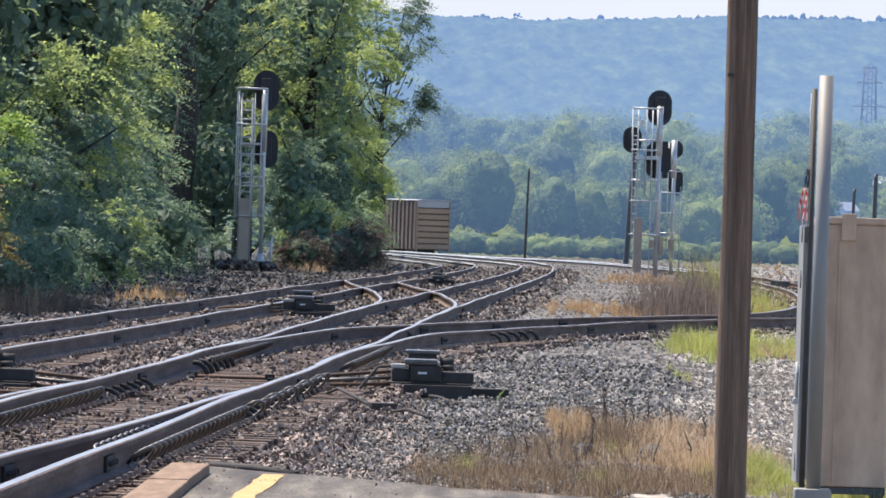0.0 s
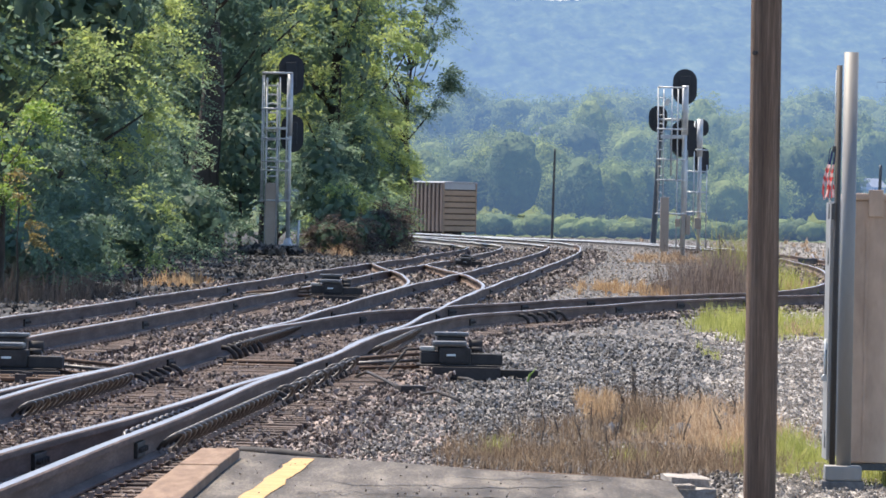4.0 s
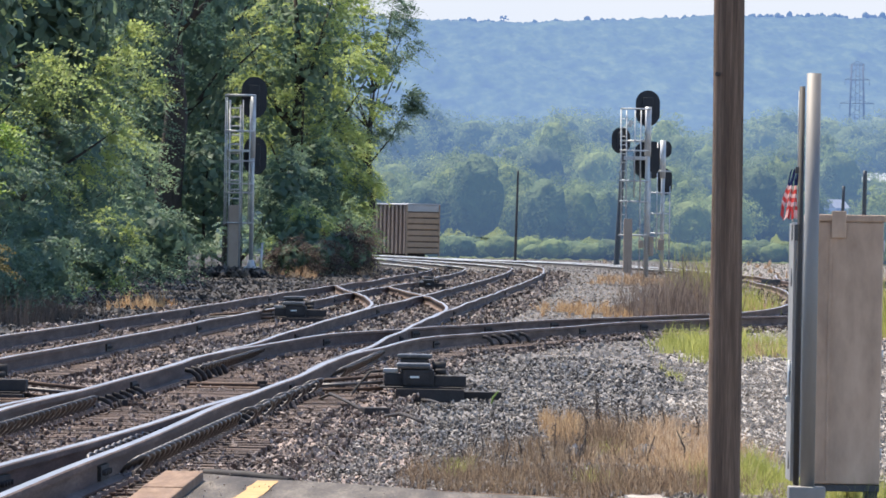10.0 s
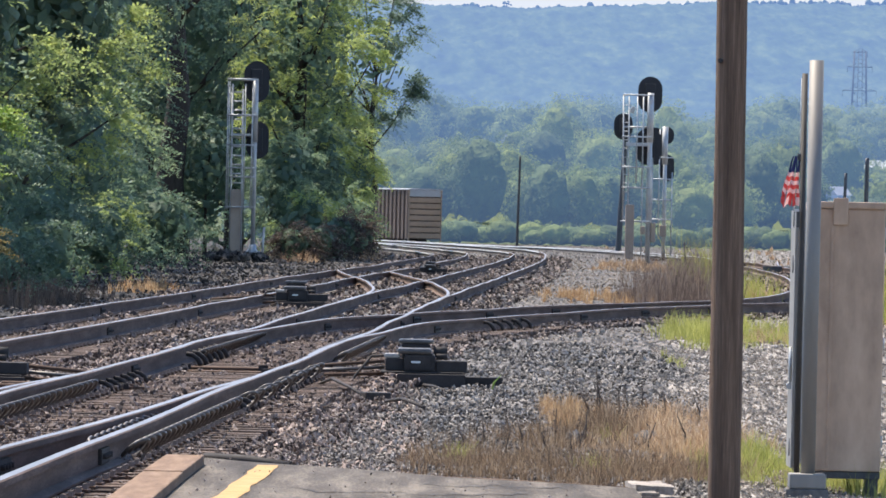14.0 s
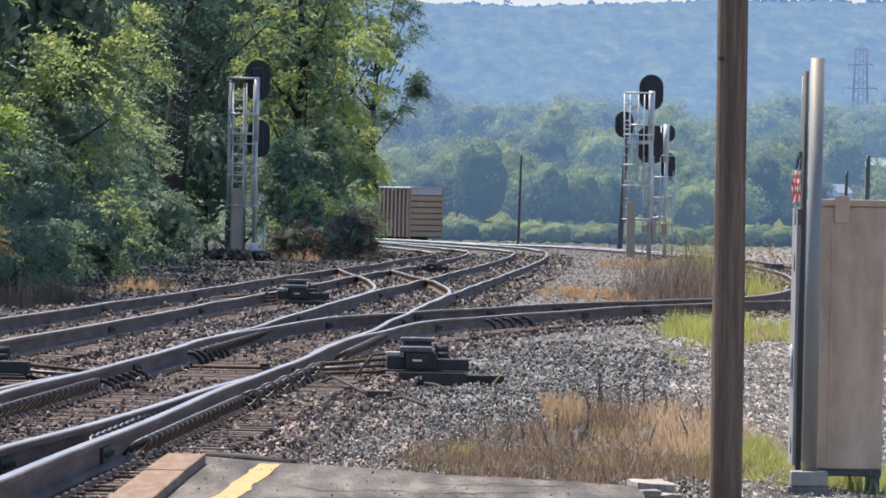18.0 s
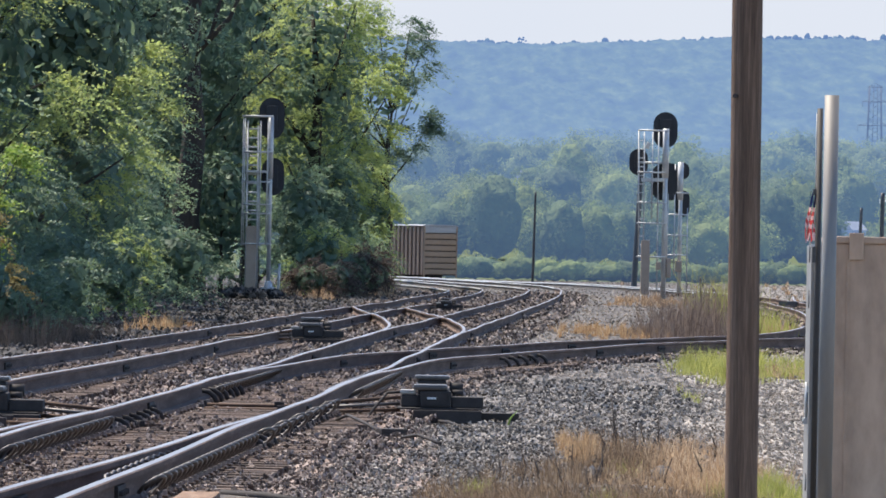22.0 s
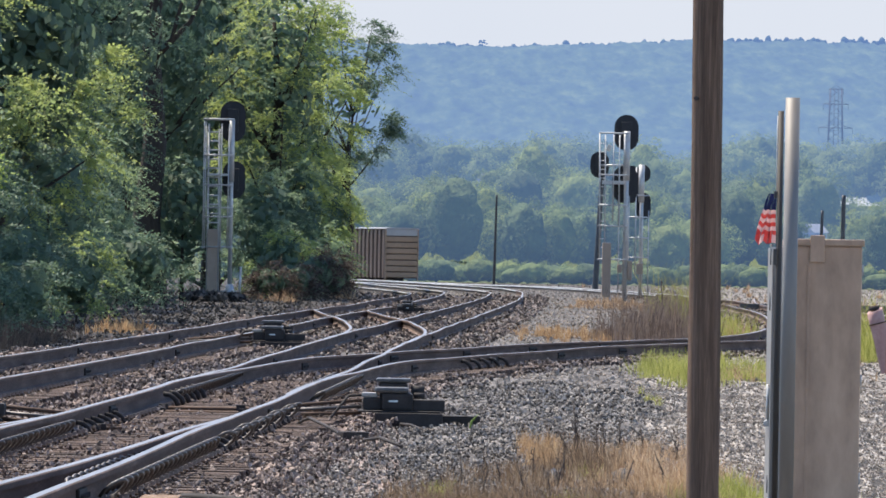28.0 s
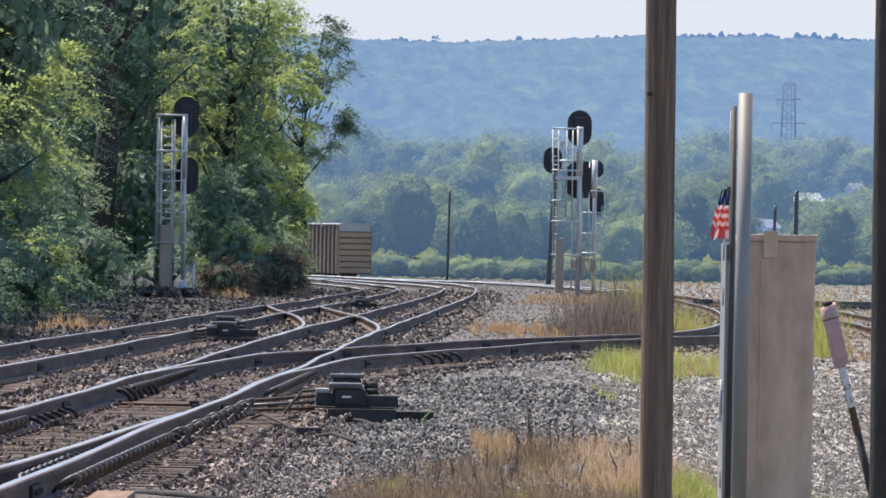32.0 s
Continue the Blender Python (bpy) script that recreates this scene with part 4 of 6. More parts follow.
# ---- equipment cabinet ----
def cabinet():
    c = thing("equipment_cabinet", "tall bare aluminium trackside equipment cabinet on a pedestal", "cabinet", at=pose(2.585, 39.9, -0.3))
    bm = bmesh.new()
    box(bm, -0.215, 0.215, -0.32, 0.32, 0.2, 1.80, 0.01)
    part("body", bm, "alu", c)
    bm = bmesh.new()
    box(bm, -0.235, 0.228, -0.335, 0.34, 1.80, 1.842, 0.008)
    part("roof", bm, "alu", c)
    d = None
    for k, (x0, x1, dy, mname) in enumerate(((-0.326, -0.306, 0.10, "case_grey"), (-0.303, -0.290, 0.04, "case_grey"), (-0.287, -0.283, 0.12, "dark_steel"), (-0.280, -0.254, 0.02, "case_grey"), (-0.252, -0.236, 0.07, "case_tan"), (-0.233, -0.217, 0.04, "case_grey"))):
        bm = bmesh.new()
        box(bm, x0, x1, -0.30 + dy, 0.28, 0.21 + 0.01 * k, 1.785 + 0.003 * k, 0.003)
        e = part("door" if k == 0 else "door_frame", bm, mname, c, "ribbed door edge")
        d = d or e
    for z, s in ((1.70, 0.08), (1.42, 0.06), (0.30, 0.06)):
        bm = bmesh.new()
        box(bm, -0.33, -0.305, -0.1, -0.04, z, z + s, 0.004)
        tube(bm, (-0.325, -0.07, z - 0.02), (-0.325, -0.07, z + s + 0.03), 0.008, sides=8)
        part("hinge", bm, "dark_steel", d)
    bm = bmesh.new()
    box(bm, -0.335, -0.30, -0.14, -0.08, 0.88, 0.93, 0.006)
    tube(bm, (-0.335, -0.11, 0.72), (-0.335, -0.11, 0.95), 0.009, sides=8)
    tube(bm, (-0.335, -0.13, 0.71), (-0.335, -0.07, 0.71), 0.022, sides=10)
    part("handle", bm, "galv", d, "padlocked latch bar")
    bm = bmesh.new()
    box(bm, -0.105, -0.015, -0.345, -0.332, 1.70, 1.865, 0.005)
    tube(bm, (-0.055, -0.35, 1.845), (-0.055, -0.34, 1.845), 0.010, sides=8)
    part("lifting_lug", bm, "alu", c, "bolted lifting lug")
    bm = bmesh.new()
    box(bm, -0.118, -0.100, -0.327, -0.3205, 0.22, 1.69, 0.002)
    part("panel_seam", bm, "alu", c, "pale upright panel seam")
    for z in (1.62, 0.95, 0.35):
        bm = bmesh.new()
        tube(bm, (0.222, -0.25, z), (0.222, -0.25, z + 0.07), 0.007, sides=6)
        part("hinge", bm, "galv", c)
    bm = bmesh.new()
    box(bm, -0.215, 0.215, -0.30, 0.30, 0.155, 0.198, 0.004)
    part("base_channel", bm, "dark_steel", c, "blue-black base channel")
    for x, y in ((-0.18, -0.25), (0.18, -0.25), (-0.18, 0.25), (0.18, 0.25)):
        bm = bmesh.new()
        box(bm, x - 0.025, x + 0.025, y - 0.025, y + 0.025, -0.02, 0.156)
        part("leg", bm, "dark_steel", c)
    # conduit posts
    p = thing("conduit_post", "thick dull aluminium tube post with a bolted foot", "post", at=pose(2.325, 39.0, -0.3))
    bm = bmesh.new()
    tube(bm, (0, 0, 0.2), (0, 0, 2.685), 0.0435, sides=24)
    part("tube", bm, "alu_post", p)
    bm = bmesh.new()
    box(bm, -0.115, 0.105, -0.10, 0.10, 0.115, 0.205, 0.012)
    tube(bm, (-0.01, -0.105, 0.16), (-0.01, -0.095, 0.16), 0.012, sides=8)
    part("clamp_foot", bm, "alu_post", p, "pale cast clamp foot")
    bm = bmesh.new()
    box(bm, -0.135, 0.12, -0.11, 0.11, -0.03, 0.114, 0.01)
    part("footing", bm, "old_concrete", p, "dark concrete footing")
    q = thing("thin_post", "slim dark steel post behind the conduit post", "post", at=pose(2.268, 39.2, -0.3))
    bm = bmesh.new()
    tube(bm, (0, 0, 0), (0, 0, 2.61), 0.018, sides=12)
    part("tube", bm, "post_brown", q)
    part("halyard", bent(bmesh.new(), [(-0.021, -0.02, 2.58), (-0.024, -0.02, 2.3), (-0.021, -0.02, 2.1)], 0.003, 5), "white_paint", q, "pale flag cord")
    part("cleat", box(bmesh.new(), -0.036, -0.014, -0.03, 0.0, 2.085, 2.125, 0.004), "dark_steel", q, "dark cord cleat")
    part("cleat", box(bmesh.new(), -0.034, -0.012, -0.03, 0.0, 1.68, 1.78, 0.004), "dark_steel", q, "dark cord cleat")
    part("tag", box(bmesh.new(), -0.05, -0.022, -0.034, -0.031, 1.775, 1.79, 0.001, m=Matrix.Translation((0, 0, 0))), "white_paint", q, "small white tag")


cabinet()


# ---- small flag ----
def flag():
    f = thing("flag", "small striped cloth flag tied to the slim post", "flag", at=pose(2.247, 39.2, 1.81))
    pieces = []
    top, low, tall, rows = 0.009, 0.026, 0.30, 12
    for k in range(5):
        bm = bmesh.new()

        def edge(n, z):
            g = -z / tall
            return (-(n - k) * top - (low - top) * n * g**0.8, 0.006 * math.sin(9 * g + n), z + 0.005 * n * g * (1 if n % 2 else -0.6))
        for i in range(rows):
            z0, z1 = -tall * i / rows, -tall * (i + 1) / rows
            fa = bm.faces.new([bm.verts.new(v) for v in (edge(k, z0), edge(k + 1, z0), edge(k + 1, z1), edge(k, z1))])
            fa.material_index = 2 if i < 4 else ((i + 1) % 2 if i < 10 else (0 if k % 3 else 1))
        bmesh.ops.solidify(bm, geom=bm.faces[:], thickness=0.0015)
        pieces.append(part("cloth_fold", mesh_of("cloth_fold", bm, "red_cloth", "white_cloth", "blue_cloth"), "", f))
    return f, pieces, low, top


flag_thing, flag_folds, FOLD_W, FOLD_TOP = flag()


# ---- leaning marker ----
def marker():
    m = thing("marker_post", "leaning rusty marker post with a faded pink sleeve", "marker post", at=pose(3.42, 42.0, -0.33, 0, -14.3, 0))
    bm = bmesh.new()
    tube(bm, (0, 0, 0.62), (0, 0, 1.505), 0.024, sides=12)
    part("stake", bm, "rust", m, "rusty steel pipe")
    part("stake", tube(bmesh.new(), (0, 0, 0), (0, 0, 0.62), 0.026, sides=12), "iron", m, "tarred black lower pipe")
    part("cap", tube(bmesh.new(), (0, 0, 1.478), (0, 0, 1.50), 0.036, sides=12), "iron", m, "black pipe cap")
    part("band", tube(bmesh.new(), (0, 0, 1.385), (0, 0, 1.392), 0.0585, sides=14), "rust", m, "thin dark band")
    bm = bmesh.new()
    n = 14
    for (z0, z1) in ((1.075, 1.475),):
        rings = []
        for i in range(7):
            z = z0 + (z1 - z0) * i / 6
            rings.append([bm.verts.new(((0.052 + 0.006 * noise.noise((a, z * 9, 1))) * math.cos(a), (0.05) * math.sin(a), z + 0.012 * math.sin(a + 1))) for a in (2 * math.pi * k / n for k in range(n))])
        for a, b in zip(rings, rings[1:]):
            for k in range(n):
                bm.faces.new((a[k], a[(k + 1) % n], b[(k + 1) % n], b[k])).smooth = True
        bm.faces.new(rings[-1])
    part("sleeve", bm, "pink", m, "faded pink plastic sleeve")
    bm = bmesh.new()
    box(bm, -0.021, 0.021, -0.032, -0.026, 0.80, 1.065, 0.003)
    tag = part("number_tag", bm, "white_paint", m, "white tag with hand-lettered numerals")
    for txt, z, sx in (("67", 0.93, 0.0), ("5", 0.845, 0.003), ("1", 1.01, -0.006)):
        cu = bpy.data.curves.new("numeral", "FONT")
        cu.body, cu.size, cu.align_x, cu.align_y, cu.extrude = txt, 0.05, "CENTER", "CENTER", 0.0008
        tmp = new("numeral", cu)
        me = bpy.data.meshes.new_from_object(tmp)
        bpy.data.objects.remove(tmp)
        me.materials.clear()
        me.materials.append(M["black_ink"])
        part("numeral", me, "", tag, at=pose(sx, -0.0335, z, 90, 0, 0))


marker()


# ---- switch machines ----
def switch_machine(label, x, y, scale, turn, rod=1, name="switch_machine"):
    m = thing(name, label, "switch machine", "switch machines", at=pose(x, y, -0.27, 0, 0, turn) @ Matrix.Diagonal((scale, scale, scale, 1)))
    def put(n, mat_name, *boxes, lab="", bev=0.012):
        bm = bmesh.new()
        for b in boxes:
            box(bm, *b, bev)
        return part(n, bm, mat_name, m, lab)
    # bed timbers in black: the machine's shadow is put into their colour
    put("bed_tie", "iron", (-0.20, 0.48, -0.42, -0.18, 0.0, 0.13), lab="bed timber blackened for the shadow under the machine")
    put("bed_tie", "iron", (0.18, 0.86, 0.10, 0.34, 0.0, 0.10), lab="long bed timber blackened for the machine's shadow")
    put("base_plate", "iron", (-0.36, 0.46, -0.34, 0.30, 0.131, 0.15))
    put("gear_housing", "iron", (-0.13, 0.18, -0.30, 0.10, 0.151, 0.324), bev=0.03)
    put("lid", "lit_lid", (-0.20, 0.14, -0.31, 0.10, 0.325, 0.382), lab="rounded lid painted lighter for light on its top", bev=0.026)
    put("circuit_box", "iron", (0.181, 0.50, -0.26, 0.08, 0.151, 0.262), bev=0.012)
    put("rear_housing", "iron", (-0.16, 0.13, 0.14, 0.40, 0.151, 0.421), bev=0.03)
    put("rear_lid", "lit_lid", (-0.19, 0.16, 0.13, 0.41, 0.422, 0.465), bev=0.02)
    put("throw_bracket", "iron", (-0.32, -0.121, -0.22, 0.06, 0.151, 0.275), bev=0.02)
    # pale grey puts the cover's highlight into its colour
    put("terminal_box", "case_grey", (-0.33, -0.17, -0.20, 0.02, 0.277, 0.325), lab="metal cover in a pale tone for its highlight", bev=0.015)
    put("name_plate", "pale_metal", (-0.06, 0.03, -0.306, -0.301, 0.235, 0.255), bev=0.001)
    bm = bmesh.new()
    tube(bm, (0.16, 0.2, 0.34), (0.30, 0.2, 0.34), 0.055, sides=14)
    part("crank_cover", bm, "iron", m)
    bm = bmesh.new()
    tube(bm, (0.19, -0.1, 0.30), (0.30, -0.1, 0.30), 0.03, sides=12)
    part("motor_cap", bm, "iron", m)
    for dz in (0.12, 0.18, 0.24):
        bm = bmesh.new()
        tube(bm, (-0.33 * rod, -0.1 + dz, dz), (-1.35 * rod, -0.15 + dz * 2, dz * 0.6), 0.018, sides=8)
        part("throw_rod", bm, "clip" if dz == 0.18 else "rust", m, "greased steel throw rod")
    bm = bmesh.new()
    bent(bm, [(-0.31, -0.1, 0.30), (-0.46, -0.15, 0.29), (-0.60, -0.3, 0.12), (-0.68, -0.4, 0.0)], 0.014, 6)
    part("cable", bm, "iron", m)
    return m


switch_machine("black greasy switch machine beside the near turnout", -0.055, 65.0, 1.0, 0, 1)
switch_machine("black switch machine between the two main tracks", -2.33, 118.5, 1.15, 0, 1)
switch_machine("black switch machine by the near turnout rods", -4.15, 60.2, 1.0, 0, -1)
switch_machine("small black switch machine far down the tracks", 0.18, 200.6, 1.0, 0, 1)


# ---- track hardware ----
def rods():
    for label, x0, x1, y, h in (("steel switch rod across the turnout", -2.7, -0.6, 67.3, 0.0), ("steel switch rod across the turnout", -2.7, -0.5, 66.4, -0.02), ("steel operating rod of the near switch", -4.2, -2.6, 59.6, 0.0), ("steel operating rod of the near switch", -4.2, -2.5, 58.7, 0.0)):
        r = thing("switch_rod", label, "rod", "switch rods", at=pose(x0, y, -0.19 + h))
        bm = bmesh.new()
        tube(bm, (0, 0, 0), (x1 - x0, 0, 0), 0.02, sides=8)
        part("bar", bm, "rust", r)
        for x in (0.25, (x1 - x0) * 0.5, x1 - x0 - 0.2):
            bm = bmesh.new()
            box(bm, x - 0.05, x + 0.05, -0.04, 0.04, -0.03, 0.045, 0.006)
            part("clevis", bm, "iron", r)
    brace = bmesh.new()
    bent(brace, [(0.0, 0, 0.11), (0.07, 0, 0.10), (0.13, 0, 0.05), (0.16, 0, -0.02)], 0.026, 8)
    brace_me = mesh_of("rail_brace", brace, "iron")
    for i in range(5):
        y = 95.5 + i * 0.95
        x = float(np.interp(y, LINE_D[:60, 1], LINE_D[:60, 0])) + HALF * 0.90 + 0.12
        part("rail_brace", brace_me, "", track_d, "black cast rail brace", at=pose(x, y, -0.18))
    for i in range(6):
        y = 68.5 + i * 0.9
        part("rail_brace", brace_me, "", track_b, "black cast rail brace", at=pose(at_y(LINE_B, y) - HALF + 0.06, y, -0.18))
    for i in range(14):
        y = 52.2 + i * 0.85
        part("rail_brace", brace_me, "", track_b, "black cast rail brace", at=pose(at_y(LINE_B, y) + HALF + 0.05, y, -0.19) @ Matrix.Diagonal((0.8, 0.5, 0.75, 1)))
        part("rail_clip", CLIP, "", track_b, at=pose(at_y(LINE_B, y + 0.4) + HALF + 0.10, y + 0.4, -0.17, 0, 0, 20 * (i % 3) - 20))
    for i in range(6):
        y = 57.5 + i * 0.8
        part("rail_brace", brace_me, "", track_b, "black cast rail brace", at=pose(at_y(LINE_B, y) - HALF + 0.05, y, -0.19) @ Matrix.Diagonal((0.8, 0.5, 0.75, 1)))
    for x, y, s, lab in ((-3.15, 63.0, 1, "loose tie end lying in the ballast"), (-0.42, 58.8, 1, "dark scrap of iron bar in the ballast")):
        t = thing("scrap_piece", lab, "scrap", at=pose(x, y, -0.25, 0, 0, 15))
        bm = bmesh.new()
        box(bm, -0.12, 0.12, -0.1, 0.1, 0, 0.07, 0.01)
        part("block", bm, "tie" if x < -1 else "iron", t)
    # the last black strip stands in for a shadowed trench
    for pts, lab in (([(-0.98, 62.3, -0.2), (-0.86, 61.5, -0.13), (-0.66, 60.2, -0.18), (-0.52, 59.2, -0.23)], "black cable lying over the ballast"), ([(-3.4, 63.5, -0.2), (-2.9, 62.9, -0.19), (-2.5, 62.4, -0.22)], "iron bar lying between the tracks"), ([(-0.32, 58.2, -0.24), (-0.18, 57.6, -0.2), (0.02, 56.4, -0.24)], "black cable lying over the ballast"), ([(-0.07, 65.4, -0.26), (0.1, 63.6, -0.23), (0.31, 61.7, -0.26)], "black strip standing in for a shadowed trench in the ballast")):
        c = thing("ground_strip", lab, "cable", "cables on the ballast")
        bm = bmesh.new()
        bent(bm, pts, 0.015, 7)
        part("sheath", bm, "iron", c)


rods()


# ---- signals ----
def stadium(bm, x, z, w, h, y0, y1, n=12):
    r = w / 2
    pts = [(x + r * math.cos(a), z + (h / 2 - r) * (1 if i <= n else -1) + r * math.sin(a)) for i, a in enumerate([math.pi * k / n for k in range(n + 1)] + [math.pi + math.pi * k / n for k in range(n + 1)])]
    a = [bm.verts.new((px, y0, pz)) for px, pz in pts]
    b = [bm.verts.new((px, y1, pz)) for px, pz in pts]
    bm.faces.new(a)
    bm.faces.new(b[::-1])
    for i in range(len(pts)):
        j = (i + 1) % len(pts)
        bm.faces.new((a[j], a[i], b[i], b[j]))
    return bm


def signal_head(parent, x, z, w, h, y=0.25):
    bm = bmesh.new()
    stadium(bm, x, z, w, h, y, y + 0.03)
    hd = part("signal_head", bm, "signal_black", parent, "black oval signal background seen from behind")
    bm = bmesh.new()
    box(bm, x - w * 0.22, x + w * 0.22, y - 0.16, y - 0.002, z - h * 0.30, z + h * 0.30, 0.02)
    part("housing", bm, "signal_black", hd)
    for k in (-1, 0, 1):
        bm = bmesh.new()
        tube(bm, (x, y + 0.032, z + k * h * 0.24), (x, y + 0.33, z + k * h * 0.24), w * 0.16, sides=12)
        part("hood", bm, "signal_black", hd)


def bars(parent, name, runs, r, material, label=""):
    for a, b in runs:
        bm = bmesh.new()
        tube(bm, a, b, r, sides=8)
        part(name, bm, material, parent, label)


def left_signal():
    s = thing("signal_mast", "galvanized signal mast with caged ladder and black heads, under trees", "railroad signal", "signals of the junction", at=pose(-6.86, 258, -0.15))
    bm = bmesh.new()
    tube(bm, (0, 0, 0.3), (0, 0, 7.06), 0.085, sides=16)
    tube(bm, (0, 0, 4.6), (0, 0, 7.08), 0.11, sides=16)
    part("mast", bm, "galv", s)
    bm = bmesh.new()
    tube(bm, (0, 0, -0.15), (0, 0, 0.55), 0.30, 0.12, 12)
    for a in range(4):
        box(bm, -0.02, 0.02, 0.08, 0.34, -0.1, 0.3, m=Matrix.Rotation(a * math.pi / 2 + 0.5, 4, "Z"))
    part("mast_base", bm, "galv", s, "flared cast mast base")
    ladder = part("ladder", tube(tube(bmesh.new(), (-0.90, -0.1, -0.2), (-0.92, -0.1, 6.9), 0.042, sides=8), (-0.46, -0.1, -0.2), (-0.50, -0.1, 6.7), 0.042, sides=8), "galv", s, "steel ladder rails")
    z = 0.1
    while z < 6.7:
        bars(ladder, "rung", [((-0.91, -0.1, z), (-0.48, -0.1, z))], 0.034, "galv")
        z += 0.36
    bars(s, "cage_bar", [((-1.08, -0.5, 1.95), (-1.08, -0.5, 7.0)), ((-0.39, -0.5, 1.95), (-0.39, -0.5, 6.9)), ((-0.12, -0.45, 1.95), (-0.10, -0.45, 6.9)), ((-1.02, -0.2, 1.95), (-1.02, -0.2, 7.0))], 0.026, "galv")
    for z in (2.02, 3.22, 3.58, 4.48, 5.66, 7.08):
        bars(s, "cage_hoop", [((-1.1, -0.5, z), (0.1, -0.35, z)), ((-1.1, -0.5, z), (-1.0, 0.1, z)), ((-1.0, 0.1, z), (0, 0.1, z))], 0.03 if z < 5 else 0.042, "galv")
    bm = bmesh.new()
    box(bm, -0.96, -0.14, -0.4, 0.2, 4.84, 4.93, 0.01)
    part("platform_grate", bm, "galv", s, "pale standing platform")
    bm = bmesh.new()
    box(bm, -0.90, -0.50, -0.28, -0.14, 0.21, 2.72, 0.015)
    part("ladder_guard", bm, "case_tan", s, "grey ladder guard plate")
    signal_head(s, 0.02, 7.02, 1.0, 1.64)
    signal_head(s, 0.10, 4.7, 0.9, 1.5)
    tk = thing("stub_post", "thin pale stub post beside the signal mast", "post", at=pose(-6.46, 257.5, -0.25))
    part("shaft", tube(bmesh.new(), (0, 0, -0.05), (0.05, 0, 1.35), 0.05, 0.045, 10), "galv", tk)


left_signal()


def right_signals():
    s = thing("signal_mast", "galvanized signal mast with caged ladder and three black heads", "railroad signal", "signals of the junction", at=pose(10.26, 300, -0.15))
    bm = bmesh.new()
    tube(bm, (0, 0, -0.15), (0, 0, 7.75), 0.115, sides=16)
    tube(bm, (0, 0, 5.5), (0, 0, 7.78), 0.15, sides=16)
    part("mast", bm, "galv", s)
    lad = part("ladder", tube(tube(bmesh.new(), (-1.18, -0.1, 1.8), (-1.26, -0.1, 7.7), 0.035, sides=8), (-0.95, -0.1, 1.8), (-1.0, -0.1, 7.6), 0.03, sides=8), "galv", s, "steel ladder rails")
    for z in np.arange(2.0, 7.5, 0.4):
        bars(lad, "rung", [((-1.2, -0.1, z), (-0.95, -0.1, z))], 0.02, "galv")
    bars(s, "cage_bar", [((-0.62, -0.5, 3.6), (-0.62, -0.5, 7.6)), ((-0.35, -0.6, 3.4), (-0.35, -0.6, 7.6)), ((-0.3, 0.3, 0.0), (-0.3, 0.3, 5.2)), ((0.14, 0.3, 1.0), (0.16, 0.3, 5.0))], 0.03, "galv")
    for z in (1.85, 3.4, 4.35, 5.75, 7.68):
        bars(s, "cage_hoop", [((-1.28, -0.4, z), (0.1, -0.2, z)), ((-1.28, -0.4, z), (-1.1, 0.2, z))], 0.036, "galv")
    bm = bmesh.new()
    box(bm, -1.1, -0.1, -0.45, 0.2, 5.32, 5.48, 0.015)
    part("platform_grate", bm, "galv", s, "pale standing platform")
    signal_head(s, -0.02, 7.72, 1.12, 1.66, y=0.35)
    signal_head(s, -0.04, 5.32, 1.2, 1.74, y=0.35)
    signal_head(s, -1.23, 6.22, 0.86, 1.22, y=0.5)
    bm = bmesh.new()
    box(bm, -0.10, 0.10, 0.1, 0.3, -0.15, 0.15, 0.03, m=Matrix.Translation((-0.82, 0, 7.0)) @ Matrix.Rotation(0.35, 4, "Y"))
    part("lamp_cover", bm, "galv", s)
    bars(s, "head_arm", [((-1.2, 0.3, 6.2), (0, 0.1, 6.2))], 0.05, "galv")
    bm = bmesh.new()
    box(bm, -0.36, -0.14, -0.2, 0.0, 1.25, 1.62, 0.03)
    box(bm, 0.12, 0.34, -0.1, 0.1, 0.9, 1.8, 0.04)
    part("junction_box", bm, "case_tan", s)
    t = thing("signal_mast", "slimmer galvanized signal mast with two black heads", "railroad signal", "signals of the junction", at=pose(12.08, 330, -0.15))
    bm = bmesh.new()
    tube(bm, (0, 0, -0.15), (0, 0, 6.70), 0.10, sides=16)
    tube(bm, (-0.02, 0, 4.8), (-0.02, 0, 6.72), 0.15, sides=16)
    part("mast", bm, "galv", t)
    signal_head(t, 0.08, 6.28, 0.72, 0.88, y=0.4)
    signal_head(t, 0.12, 4.62, 0.72, 1.34, y=0.4)
    signal_head(t, -0.50, 5.72, 0.74, 1.90, y=0.5)
    bars(t, "cage_bar", [((-0.3, -0.4, 1.0), (-0.3, -0.4, 6.6)), ((0.36, -0.3, 0.2), (0.36, -0.3, 4.4)), ((-0.85, 0.2, 3.6), (-0.85, 0.2, 5.0))], 0.03, "galv")
    for z in (2.0, 3.0, 4.05, 5.15):
        bars(t, "cage_hoop", [((-0.8, -0.3, z), (0.4, -0.3, z))], 0.035, "galv")
    bm = bmesh.new()
    box(bm, -0.22, 0.12, -0.3, -0.1, 1.15, 1.7, 0.03)
    part("junction_box", bm, "case_tan", t)
    c = thing("relay_case", "narrow tan relay case standing on thin legs", "relay case", at=pose(9.09, 290, -0.42))
    bm = bmesh.new()
    box(bm, -0.19, 0.19, -0.25, 0.25, 0.42, 2.84, 0.02)
    part("body", bm, "case_tan", c)
    for x in (-0.17, 0.17):
        bm = bmesh.new()
